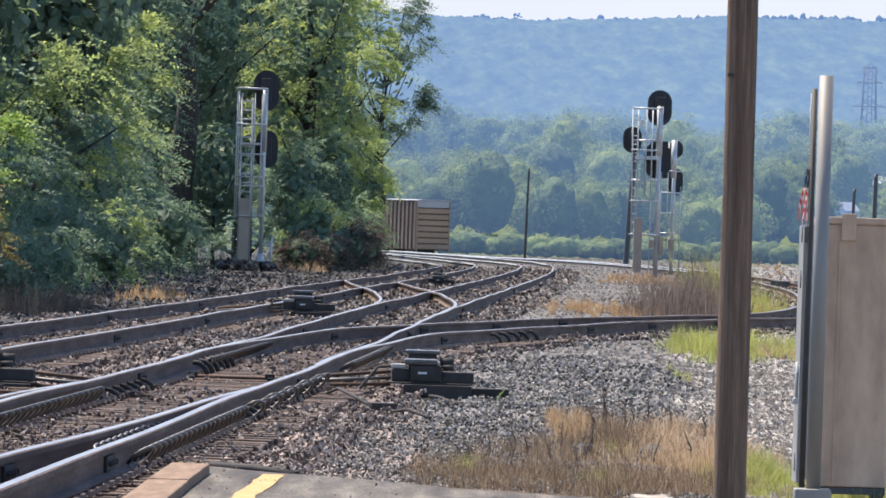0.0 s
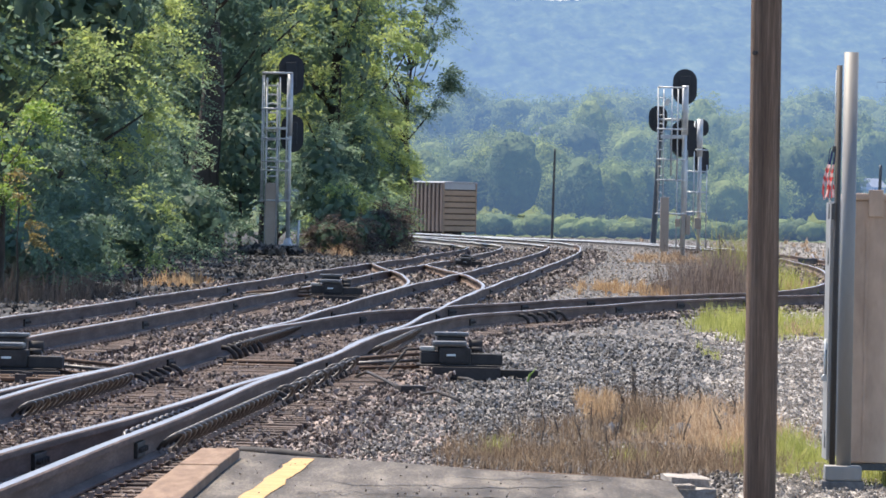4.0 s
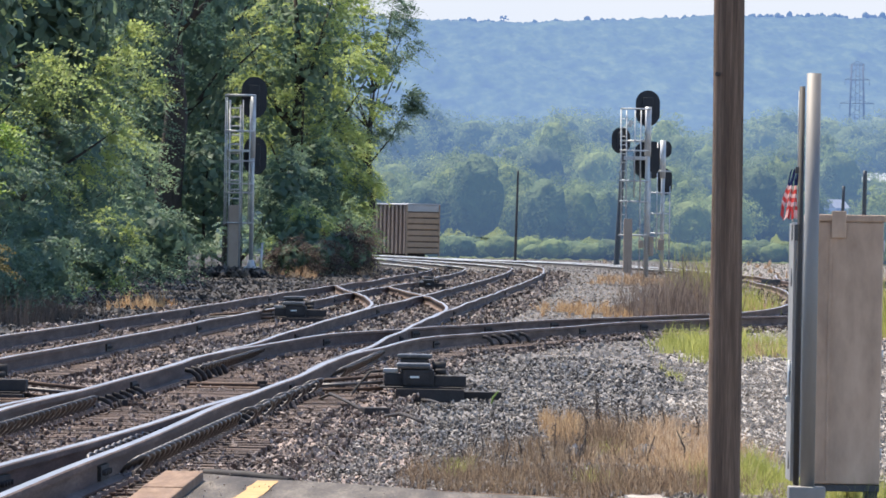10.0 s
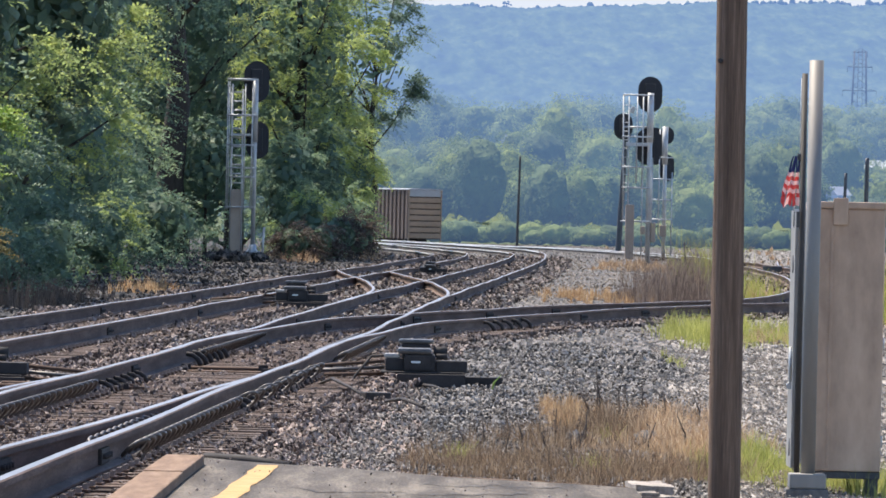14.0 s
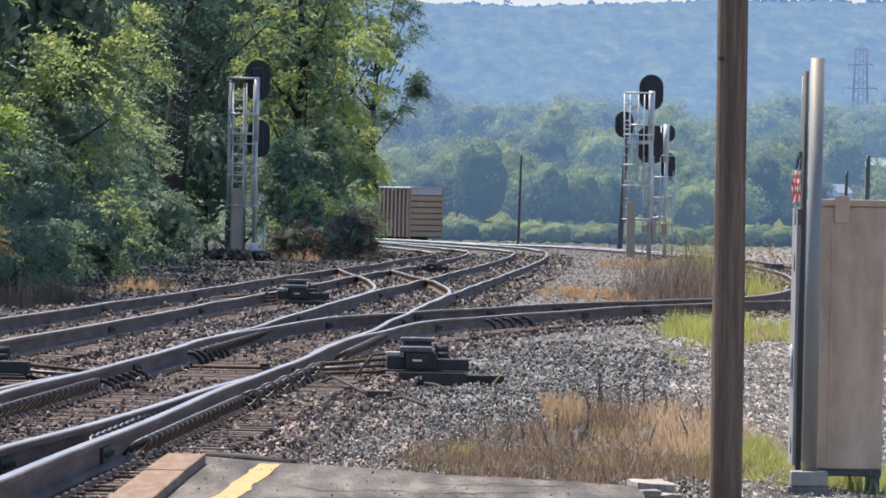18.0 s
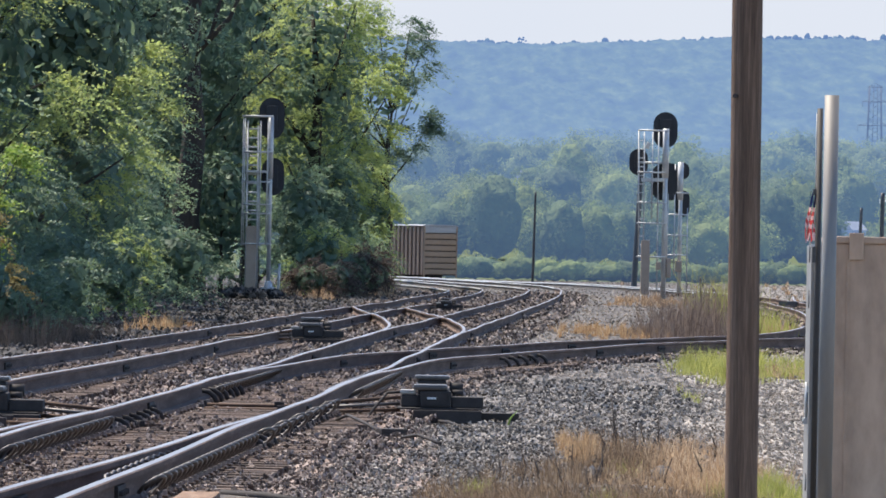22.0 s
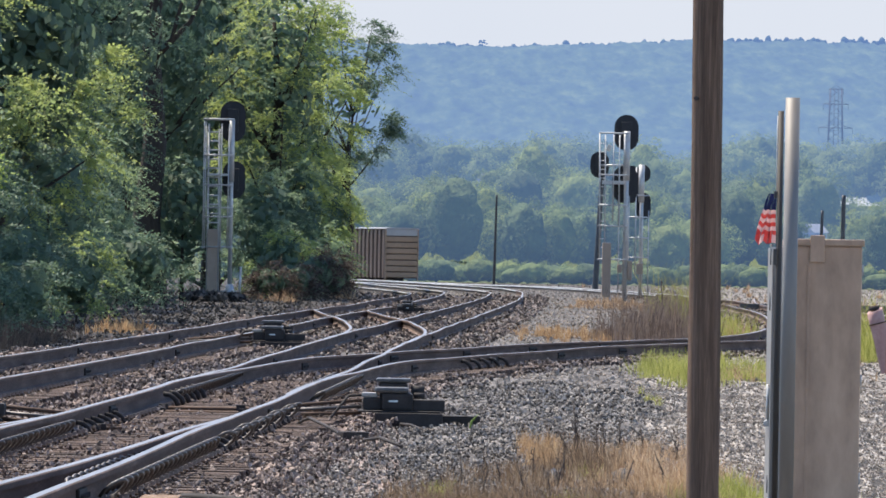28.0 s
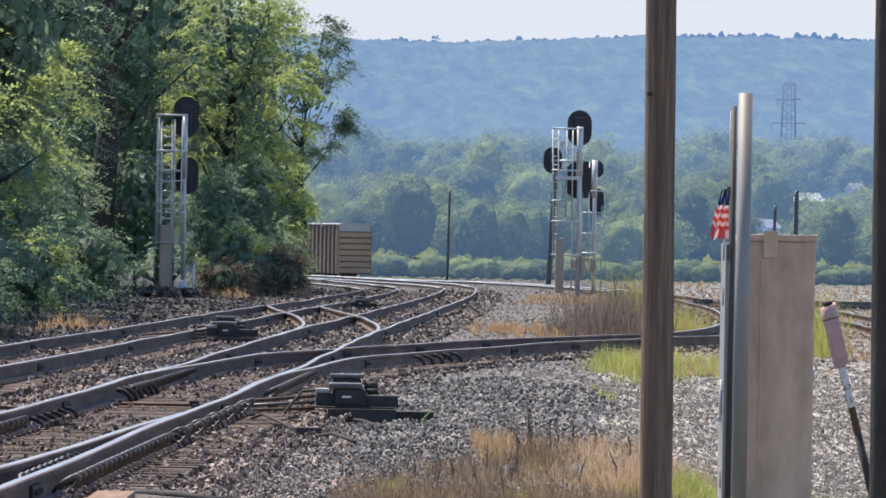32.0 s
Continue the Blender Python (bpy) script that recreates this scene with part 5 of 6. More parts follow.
        tube(bm, (x, -0.2, 0), (x, -0.2, 0.42), 0.025, sides=8)
        part("leg", bm, "galv", c)
    wooden_pole("black leaning utility pole beyond the signals", 12.45, 420, 8.6, 0.20, 0.15, -0.35, 2.6, "utility_pole", "dark_steel")
    wooden_pole("thin utility pole standing before the far woods", 7.32, 520, 7.3, 0.12, 0.08, -0.35, 0.9, "utility_pole", "post_brown")
    wooden_pole("thin black pole standing among the yard tracks", 8.1, 120, 3.1, 0.045, 0.04, -0.35, 0.5, "utility_pole", "dark_steel")
    wooden_pole("thin black pole standing among the yard tracks", 7.92, 124, 2.85, 0.035, 0.03, -0.35, 1.5, "utility_pole", "dark_steel")


right_signals()


def dark_band():
    # stacked beams built for a low dark band of unknown make
    w = thing("low_dark_band", "long low dark band of stacked beams beyond the yard tracks", "wall", at=pose(12.4, 250, -0.42))
    for k in range(3):
        for j in range(4):
            bm = bmesh.new()
            box(bm, j * 4.6 + 0.3 * k, j * 4.6 + 4.58 + 0.3 * k, -0.1 + 0.012 * k, 0.1, k * 0.152, k * 0.152 + 0.148, 0.012)
            part("beam", bm, "dark_steel", w, "dark beam")


dark_band()


# ---- boxcar at the end of a standing train ----
def boxcar():
    c = thing("boxcar", "standing boxcar with ribbed grey side and tan corrugated end", "train car", at=pose(-1.45, 530, -0.27, 0, 0, 35))
    L, W, z0, z1 = 17.0, 3.3, 0.40, 4.40
    bm = bmesh.new()
    box(bm, 0.06, W - 0.06, 0.06, L - 0.06, z0, z1)
    part("body", bm, "boxcar_dark", c)
    for i in range(30):
        y = 0.25 + i * (L - 0.5) / 29
        for x in (0.0, W - 0.06):
            bm = bmesh.new()
            box(bm, x - 0.03 if x < 1 else x, x + 0.058 if x < 1 else x + 0.09, y - 0.15, y + 0.15, z0, z1 - 0.05, 0.03)
            part("side_rib", bm, "boxcar_grey", c)
    bm = bmesh.new()
    box(bm, 0.1, W - 0.1, -0.03, 0.058, z1 - 0.54, z1 - 0.01, 0.02)
    part("end_fascia", bm, "roof", c, "pale smooth panel under the roof's end")
    for i in range(7):
        z = z0 + 0.02 + i * (z1 - z0 - 0.6) / 7
        bm = bmesh.new()
        box(bm, 0.1, W - 0.1, -0.06, 0.058, z + 0.04, z + 0.44, 0.05)
        part("end_rib", bm, "boxcar_tan", c, "tan corrugated end panel")
    for x in (0.0, W - 0.09):
        bm = bmesh.new()
        box(bm, x, x + 0.09, -0.06, 0.055, z0 - 0.2, z1, 0.01)
        part("corner_post", bm, "boxcar_tan", c)
    bm = bmesh.new()
    n = 8
    prof = [(-0.06, z1 + 0.002)] + [(W / 2 - (W / 2 + 0.04) * math.cos(math.pi * k / n), z1 + 0.06 + 0.07 * math.sin(math.pi * k / n)) for k in range(n + 1)] + [(W + 0.06, z1 + 0.002)]
    a = [bm.verts.new((x, -0.08, z)) for x, z in prof]
    b = [bm.verts.new((x, L + 0.08, z)) for x, z in prof]
    bm.faces.new(a[::-1])
    bm.faces.new(b)
    for i in range(len(prof)):
        j = (i + 1) % len(prof)
        bm.faces.new((a[i], a[j], b[j], b[i]))
    bmesh.ops.recalc_face_normals(bm, faces=bm.faces[:])
    part("roof", bm, "roof", c, "pale sheet-metal roof")
    bm = bmesh.new()
    box(bm, 1.2, W - 1.2, 0.3, L - 0.3, 0.15, z0 - 0.002, 0.02)
    part("underframe", bm, "iron", c)
    for y in (2.0, 3.8, L - 3.8, L - 2.0):
        bm = bmesh.new()
        for x in (0.9, W - 0.95):
            tube(bm, (x, y, 0.22), (x + 0.1, y, 0.22), 0.42, sides=20)
        tube(bm, (0.9, y, 0.22), (W - 0.9, y, 0.22), 0.08, sides=8)
        part("wheelset", bm, "iron", c)


boxcar()


# ---- vegetation ----
def leaf_arrays(centres, radii, counts, length, rng, flat=0.4, shell=0.55, up=0.5, hearts=None):
    """Four-cornered leaves scattered through clumps. Returns corners (n, 4, 3)."""
    c = np.repeat(np.asarray(centres, float), counts, axis=0)
    r = np.repeat(np.asarray(radii, float).reshape(len(centres), -1), counts, axis=0)
    n = len(c)
    d = rng.normal(size=(n, 3))
    d /= np.linalg.norm(d, axis=1)[:, None]
    p = c + d * r * (shell + (1 - shell) * rng.random((n, 1))) * (0.8 + 0.4 * rng.random((n, 1)))
    if hearts is not None:
        out = p - np.repeat(np.asarray(hearts, float), counts, axis=0)
        d = d * 0.7 + out / np.linalg.norm(out, axis=1)[:, None]
    nrm = rng.normal(size=(n, 3)) * flat + d * 0.9 + (0, 0, up)
    nrm /= np.linalg.norm(nrm, axis=1)[:, None]
    a = np.cross(nrm, rng.normal(size=(n, 3)))
    a /= np.linalg.norm(a, axis=1)[:, None]
    b = np.cross(nrm, a)
    s = length * (0.6 + 0.8 * rng.random((n, 1)))
    a, b = a * s * 0.5, b * s * 0.26
    return np.stack([p - a, p + b - a * 0.1, p + a, p - b - a * 0.1], 1)


def leaf_mesh(name, quads, material):
    n = len(quads)
    return soup(name, quads.reshape(-1, 3), np.arange(n * 4).reshape(n, 4), material)


def ball(n):
    bm = bmesh.new()
    bmesh.ops.create_icosphere(bm, subdivisions=n, radius=1.0)
    v = np.array([q.co[:] for q in bm.verts])
    f = np.array([[q.index for q in g.verts] for g in bm.faces])
    bm.free()
    return v, f


BALLS = {k: ball(k) for k in (1, 2, 3)}


def core_mesh(name, centres, radii, rng, material, shrink=0.5, fine=2):
    """The dense inside of leaf clumps: uneven rounded masses."""
    c, r = np.asarray(centres, float), np.asarray(radii, float)
    bv, bf = BALLS[fine]
    n, k = len(c), len(bv)
    v = bv[None] * (0.84 + 0.28 * rng.random((n, k, 1))) * r[:, None, :] * shrink + c[:, None, :]
    f = bf[None] + (np.arange(n) * k)[:, None, None]
    return soup(name, v.reshape(-1, 3), f.reshape(-1, 3), material, True)


def tree(label, x, y, h, spread, seed, low=0.15, boughs=60, fronds=14, leaf=0.12, material="leaf", name="tree", group="trees along the tracks", fill=5200, thin=1.0):
    """Trunk and limbs; every limb end carries a bough of arching leafy fronds, over an inner mass of larger leaves with
    shade put into their colour.
    """
    rng = np.random.default_rng(seed)
    t = thing(name, label, "tree" if name == "tree" else "shrub", group, at=pose(x, y, -0.3))
    top = h * 0.74
    pts = [(0.25 * spread * noise.noise((seed, k * 0.7, 0)) * k / 5, 0.2 * spread * noise.noise((seed, k * 0.7, 9)) * k / 5, top * k / 6) for k in range(7)]
    r0 = (0.012 if thin < 1 or name != "tree" else 0.022) * h
    part("trunk", bent(bmesh.new(), pts, [r0 * (1.15 - 0.95 * k / 6) for k in range(7)], 8), "bark", t)
    zc, rz = h * (low + 1) / 2, h * (1 - low) / 2
    # bough centres over an uneven egg-shaped envelope
    d = rng.normal(size=(boughs, 3))
    d /= np.linalg.norm(d, axis=1)[:, None]
    k = 0.70 + 0.28 * rng.random((boughs, 1)) ** 0.6 + 0.10 * np.sin(d[:, :1] * 5 + seed) + 0.08 * np.sin(d[:, 2:] * 7 + seed * 2)
    c = d * k * (spread, spread, rz) + (0, 0, zc)
    c[:, 2] = np.maximum(c[:, 2], 0.25 + 0.3 * rng.random(boughs))
    size = spread * (0.15 + 0.19 * rng.random(boughs) ** 1.5) * thin
    for i in range(min(boughs, 22 if thin < 1 else 12)):
        f = min(0.95, max(0.12, c[i, 2] / top * 0.75))
        b0 = np.array(pts[min(5, int(f * 6))])
        mid = b0 * 0.5 + c[i] * 0.5 + (0, 0, -0.05 * h * rng.random())
        part("limb", bent(bmesh.new(), [b0, mid, c[i]], [r0 * 0.30, r0 * 0.18, r0 * 0.06], 5), "bark", t)
    # fronds arch outward and droop from each bough
    n = boughs * fronds
    bi = np.repeat(np.arange(boughs), fronds)
    o = rng.normal(size=(n, 3)) * (0.46, 0.46, 0.22) * size[bi][:, None]
    o[:, 2] -= 0.55 * (o[:, 0] ** 2 + o[:, 1] ** 2) / size[bi]
    start = c[bi] + o
    out = np.stack([d[bi, 0], d[bi, 1], np.full(n, -0.12)], 1) + np.stack([o[:, 0], o[:, 1], np.zeros(n)], 1) / size[bi][:, None] * 0.7 + rng.normal(size=(n, 3)) * 0.35
    out /= np.linalg.norm(out, axis=1)[:, None]
    per = 13
    flen = leaf * 4.6 * (0.6 + 0.7 * rng.random(n))
    side = np.cross(out, (0, 0, 1.0) + rng.normal(size=(n, 3)) * 0.35)
    side /= np.linalg.norm(side, axis=1)[:, None]
    s = np.linspace(0.05, 1, per)[None, :, None]
    sag = np.zeros((n, per, 3))
    sag[:, :, 2] = -0.35 * (s[:, :, 0] ** 2) * flen[:, None]
    at = start[:, None] + out[:, None] * s * flen[:, None, None] + sag
    turn = np.where(np.arange(per) % 2, 1.0, -1.0)[None, :, None]
    ax = side[:, None] * turn + out[:, None] * 0.6 + rng.normal(size=(n, per, 3)) * 0.35
    ax /= np.linalg.norm(ax, axis=2)[:, :, None]
    nr = np.cross(ax, out[:, None] + rng.normal(size=(n, per, 3)) * 0.5)
    nr /= np.linalg.norm(nr, axis=2)[:, :, None]
    wd = np.cross(nr, ax)
    ll = leaf * (0.55 + 0.7 * rng.random((n, per, 1))) * (1.1 - 0.45 * s)
    a, b = ax * ll, wd * ll * 0.27
    q = np.stack([at, at + a * 0.45 + b, at + a, at + a * 0.45 - b], 2).reshape(-1, 4, 3)
    part("crown", leaf_mesh("crown", q, material), "", t, "leafy crown with gaps")
    # inner leaves take the dark tone that stands in for crown shade
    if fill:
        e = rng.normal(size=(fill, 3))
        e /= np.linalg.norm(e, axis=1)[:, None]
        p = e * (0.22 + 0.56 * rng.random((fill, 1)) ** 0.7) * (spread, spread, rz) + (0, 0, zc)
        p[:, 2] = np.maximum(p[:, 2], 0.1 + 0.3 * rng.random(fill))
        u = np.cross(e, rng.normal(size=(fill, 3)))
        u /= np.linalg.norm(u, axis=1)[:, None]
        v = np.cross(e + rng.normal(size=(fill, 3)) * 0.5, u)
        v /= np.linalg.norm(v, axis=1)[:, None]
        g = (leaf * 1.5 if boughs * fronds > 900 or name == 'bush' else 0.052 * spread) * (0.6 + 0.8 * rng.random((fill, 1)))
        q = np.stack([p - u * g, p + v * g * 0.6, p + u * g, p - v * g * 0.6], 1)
        part("inner_foliage", leaf_mesh("inner_foliage", q, "leaf_dull_shade"), "", t, "inner leaves, their darker tone standing in for shade")
    return t


def bush(label, x, y, h, spread, seed, boughs=16, leaf=0.10, material="leaf_dull_shade", fill=260):
    return tree(label, x, y, h, spread, seed, low=0.02, boughs=boughs, fronds=10, leaf=leaf, material=material, name="bush", group="bushes by the tracks", fill=fill)


def verge():
    G, D = "dense dark green deciduous tree with sunlit outer clumps", "tall deciduous tree added behind the front row for backing and shade"
    # front row beside the second main track
    tree("bright green locust tree with ragged sunny branches", -10.6, 128, 10, 3.4, 21, 0.16, 38, 36, 0.125, "leaf_bright")
    # made tall so that its unseen top shades the verge
    tree(G, -12.4, 150, 17, 4.0, 22, 0.10, 36, 34, 0.135, "leaf")
    tree("green locust tree with hanging sunlit branch ends", -10.6, 168, 12, 3.3, 23, 0.15, 38, 36, 0.14, "leaf_bright")
    tree(G, -13.3, 195, 15, 4.4, 24, 0.06, 36, 32, 0.155, "leaf")
    tree(G, -13.8, 222, 17, 4.6, 25, 0.05, 36, 30, 0.17, "leaf")
    tree(G, -14.4, 262, 18, 5.0, 26, 0.04, 40, 26, 0.175, "leaf")
    tree("tall green tree beside the signal mast", -5.75, 288, 17, 2.7, 27, 0.08, 84, 24, 0.145, "leaf_bright", fill=1200)
    tree("tall green tree with yellowish sunlit leaves", -4.7, 300, 16, 2.3, 28, 0.10, 84, 24, 0.145, "leaf_sunlit", fill=900)
    tree("thin-crowned tree with open airy branches", -2.7, 318, 14.2, 2.5, 29, 0.44, 46, 34, 0.15, "leaf_dull_shade", fill=200, thin=0.88)
    # unseen high crown added to shade the leaves round the signal mast
    tree(D, -10.8, 276, 27, 5.2, 32, 0.52, 44, 18, 0.22, "leaf")
    tree(G, -9.6, 325, 20, 4.8, 30, 0.03, 40, 24, 0.19, "leaf")
    tree("locust sapling with bright sunlit yellow-green leaves", -7.85, 111, 3.5, 1.1, 31, 0.48, 14, 34, 0.10, "fresh_green", fill=120)
    # back row: backs the front trees, unseen tops raised to cast shade
    for i, (x, y, h, s) in enumerate(((-13.4, 122, 18, 5.0), (-15, 140, 17, 5), (-15.5, 162, 20, 5.5), (-16, 182, 21, 6), (-15.5, 205, 22, 6), (-15.5, 230, 23, 6.3), (-14.5, 258, 24, 6.5), (-12.5, 285, 23, 5.5), (-12, 305, 22, 5), (-20, 250, 20, 6), (-20, 330, 20, 6.5), (-11, 370, 20, 5.5), (-24, 310, 19, 6), (-20, 200, 18, 6), (-17.5, 285, 19, 6), (-13, 345, 20, 5), (-8.5, 390, 20, 4.5))):
        tree(D, x, y, h, s, 240 + i, 0.02, 44, 14, 0.24, "leaf", fill=5200)
    # shrubs under the trees
    U = "low tangled green shrub at the foot of the trees"
    for i, (x, y, h, s, m) in enumerate(((-7.9, 117, 1.6, 1.0, "leaf_dull_shade"), (-8.8, 125, 2.4, 1.3, "leaf_dull_shade"), (-8.0, 136, 1.7, 1.0, "leaf_dull_shade"), (-8.7, 146, 2.6, 1.4, "leaf_dull_shade"), (-8.0, 160, 2.2, 0.9, "leaf_bright"), (-8.9, 180, 2.8, 1.6, "leaf"), (-8.3, 205, 2.8, 1.4, "leaf_dull_shade"), (-10.2, 232, 3.4, 1.6, "leaf"), (-5.1, 272, 3.2, 1.2, "leaf_bright"), (-4.6, 276, 2.6, 1.0, "leaf_dull_shade"), (-3.9, 292, 3.2, 1.1, "leaf"), (-3.2, 305, 3.0, 0.9, "leaf_dull_shade"), (-5.6, 290, 4.2, 1.4, "leaf"), (-11.0, 250, 3.6, 1.5, "leaf"))):
        bush(U, x, y, h, s, 60 + i, 18, 0.06 + y * 0.00032, m)
    for i, (x, y, h, s, m) in enumerate(((-6.0, 275, 6.0, 1.5, "leaf"), (-4.8, 285, 7.0, 1.6, "leaf"), (-4.2, 300, 7.5, 1.5, "leaf_bright"), (-3.5, 312, 6.8, 1.3, "leaf_bright"), (-9.4, 277, 7.0, 2.0, "leaf"), (-3.6, 322, 7.6, 1.2, "leaf_sunlit"), (-11.6, 240, 7.5, 2.0, "leaf"), (-10.9, 205, 6.5, 1.9, "leaf"), (-9.8, 178, 6.0, 1.7, "leaf_dull_shade"), (-10.0, 155, 5.5, 1.6, "leaf_dull_shade"), (-9.7, 138, 5.0, 1.5, "leaf_dull_shade"))):
        bush("tall leafy thicket filling the space beneath the trees", x, y, h, s, 140 + i, 40, 0.06 + y * 0.00032, m, 500)
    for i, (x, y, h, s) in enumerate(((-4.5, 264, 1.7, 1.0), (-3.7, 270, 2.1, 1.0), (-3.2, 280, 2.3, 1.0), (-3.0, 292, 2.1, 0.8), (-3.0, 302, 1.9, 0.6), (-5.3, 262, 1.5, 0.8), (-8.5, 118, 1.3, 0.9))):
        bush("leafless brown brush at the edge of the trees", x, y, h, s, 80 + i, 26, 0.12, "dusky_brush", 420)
    bush("young shrub with yellowing leaves", -7.42, 109, 2.3, 0.24, 90, 5, 0.075, "leaf_autumn", 0)


verge()


def blades(name, label, patches, material, seed, category="grass", lay=1.0):
    """Tufts of bent grass blades; patches: x, y, half widths, number, height, blade width."""
    rng = np.random.default_rng(seed)
    vs = []
    for x, y, rx, ry, n, h, w in patches:
        tufts = max(4, n // 14)
        tx, ty = x + rx * np.clip(rng.normal(size=tufts) * 0.7, -1.5, 1.5), y + ry * np.clip(rng.normal(size=tufts) * 0.75, -1.6, 1.6)
        th = 0.15 + 1.2 * rng.random(tufts) ** 1.6
        k = rng.integers(0, tufts, n)
        px, py = tx[k] + rng.normal(size=n) * 0.16 * h, ty[k] + rng.normal(size=n) * 0.3 * h
        hh = h * th[k] * (0.45 + 0.65 * rng.random(n))
        a = rng.random(n) * 6.28
        lean = (0.05 + 0.7 * rng.random(n) ** 1.7) * hh * lay
        dx, dy = np.cos(a) * lean, np.sin(a) * lean
        ww = w * (0.4 + 0.7 * rng.random(n))
        z = np.full(n, -0.31)
        rows = [(0.0, 1.0), (0.55, 0.8), (1.0, 0.12)]
        pts = []
        for f, k2 in rows:
            cx, cy, cz = px + dx * f * f, py + dy * f * f, z + hh * f
            pts.append((np.stack([cx - ww * k2 / 2, cy, cz], 1), np.stack([cx + ww * k2 / 2, cy, cz], 1)))
        vs.append(np.stack([pts[0][0], pts[0][1], pts[1][1], pts[1][0]], 1))
        vs.append(np.stack([pts[1][0], pts[1][1], pts[2][1], pts[2][0]], 1))
    q = np.concatenate(vs)
    tagged(new(name, leaf_mesh(name, q, material)), label, category, kind="stuff")


def grasses():
    blades("dry_litter", "trampled tan litter of dead grass between the stones", [(1.3, 46.0, 0.5, 2.4, 4500, 0.05, 0.006), (1.9, 47.0, 0.4, 2.2, 4000, 0.05, 0.006), (1.85, 52.5, 0.4, 2.4, 3500, 0.06, 0.006), (2.3, 55, 0.35, 2.6, 3000, 0.06, 0.006), (0.7, 45.2, 0.4, 1.8, 2500, 0.045, 0.006), (1.3, 42.6, 0.5, 1.5, 3000, 0.05, 0.006)], "litter", 109, lay=3.5)
    blades("dry_weeds", "drab dry weeds along the platform edge", [(0.42, 46.2, 0.34, 2.3, 2400, 0.16, 0.005), (0.85, 48.3, 0.36, 2.3, 2400, 0.18, 0.005), (1.05, 45.8, 0.4, 2.0, 2400, 0.17, 0.005), (0.25, 44.3, 0.25, 1.0, 1300, 0.13, 0.005), (1.47, 51.3, 0.18, 1.5, 2200, 0.28, 0.005), (0.7, 43.0, 0.5, 1.2, 4200, 0.18, 0.005), (1.3, 42.4, 0.4, 1.4, 4000, 0.19, 0.005), (1.8, 42.2, 0.35, 1.4, 2600, 0.19, 0.005), (0.5, 41.6, 0.4, 0.9, 3000, 0.15, 0.005), (1.1, 40.6, 0.4, 0.9, 2800, 0.15, 0.005)], "weed", 101)
    blades("straw_grass", "tufts of dry straw-coloured grass", [(1.78, 52.0, 0.22, 2.0, 1900, 0.22, 0.005), (2.2, 54.5, 0.28, 2.4, 2000, 0.20, 0.005), (1.75, 47.0, 0.38, 1.5, 1900, 0.15, 0.005), (2.2, 49.0, 0.28, 1.8, 1700, 0.20, 0.005), (1.45, 44.5, 0.35, 1.4, 1700, 0.15, 0.005), (1.5, 57.5, 0.3, 1.6, 700, 0.14, 0.005), (7.3, 149, 0.6, 5, 1400, 0.5, 0.014)], "straw", 102, lay=1.4)
    blades("orange_grass", "patch of orange dry grass on the ballast", [(1.22, 55.3, 0.11, 1.5, 1300, 0.19, 0.005), (1.12, 57.3, 0.07, 0.8, 500, 0.18, 0.005), (1.85, 45.4, 0.26, 1.2, 1700, 0.20, 0.005), (3.9, 146, 0.85, 9, 2600, 0.26, 0.02), (-6.1, 141, 0.4, 4, 800, 0.34, 0.02), (4.7, 142, 0.4, 6, 900, 0.24, 0.02)], "orange_grass", 103)
    blades("green_grass", "patches of yellow-green grass on the gravel", [(4.05, 97, 0.36, 5, 3400, 0.34, 0.009), (4.9, 101, 0.65, 6, 3400, 0.30, 0.009), (2.02, 42.5, 0.16, 2.0, 1900, 0.17, 0.005), (1.42, 50.2, 0.08, 0.7, 300, 0.12, 0.006), (0.26, 44.8, 0.06, 0.5, 240, 0.14, 0.007), (1.15, 43.2, 0.12, 0.8, 600, 0.14, 0.006), (2.75, 41.2, 0.35, 1.2, 2400, 0.20, 0.006), (2.33, 44.5, 0.13, 2.0, 1800, 0.22, 0.005), (2.25, 47.5, 0.1, 1.4, 600, 0.18, 0.005), (3.05, 79, 0.10, 2, 260, 0.14, 0.008), (0.32, 45.5, 0.06, 0.6, 160, 0.10, 0.006), (5.3, 92, 0.5, 3, 700, 0.2, 0.012)], "green_grass", 104)
    blades("far_dry_grass", "pale dry grass between the far tracks", [(8.2, 262, 1.1, 14, 1500, 0.32, 0.03), (9.4, 280, 0.7, 14, 900, 0.34, 0.03), (-2.75, 292, 0.35, 8, 700, 0.42, 0.03), (-4.9, 262, 0.5, 6, 700, 0.4, 0.03), (4.9, 96, 0.6, 3, 1500, 0.22, 0.009), (8.9, 118, 0.7, 7, 1100, 0.30, 0.014), (10.4, 142, 1.0, 12, 1100, 0.4, 0.016), (5.6, 96, 0.9, 2.5, 900, 0.18, 0.012), (20, 300, 5, 40, 700, 0.35, 0.04), (26, 420, 8, 60, 800, 0.4, 0.05), (11.5, 205, 1.5, 18, 350, 0.3, 0.025), (15, 190, 2.0, 18, 500, 0.35, 0.025)], "straw", 105)
    blades("tall_brush", "stand of tall brown leafless weed stalks", [(5.2, 139, 0.65, 4, 2200, 1.0, 0.013), (6.05, 141, 0.45, 4, 1600, 1.05, 0.013)], "brush", 106, "weeds")
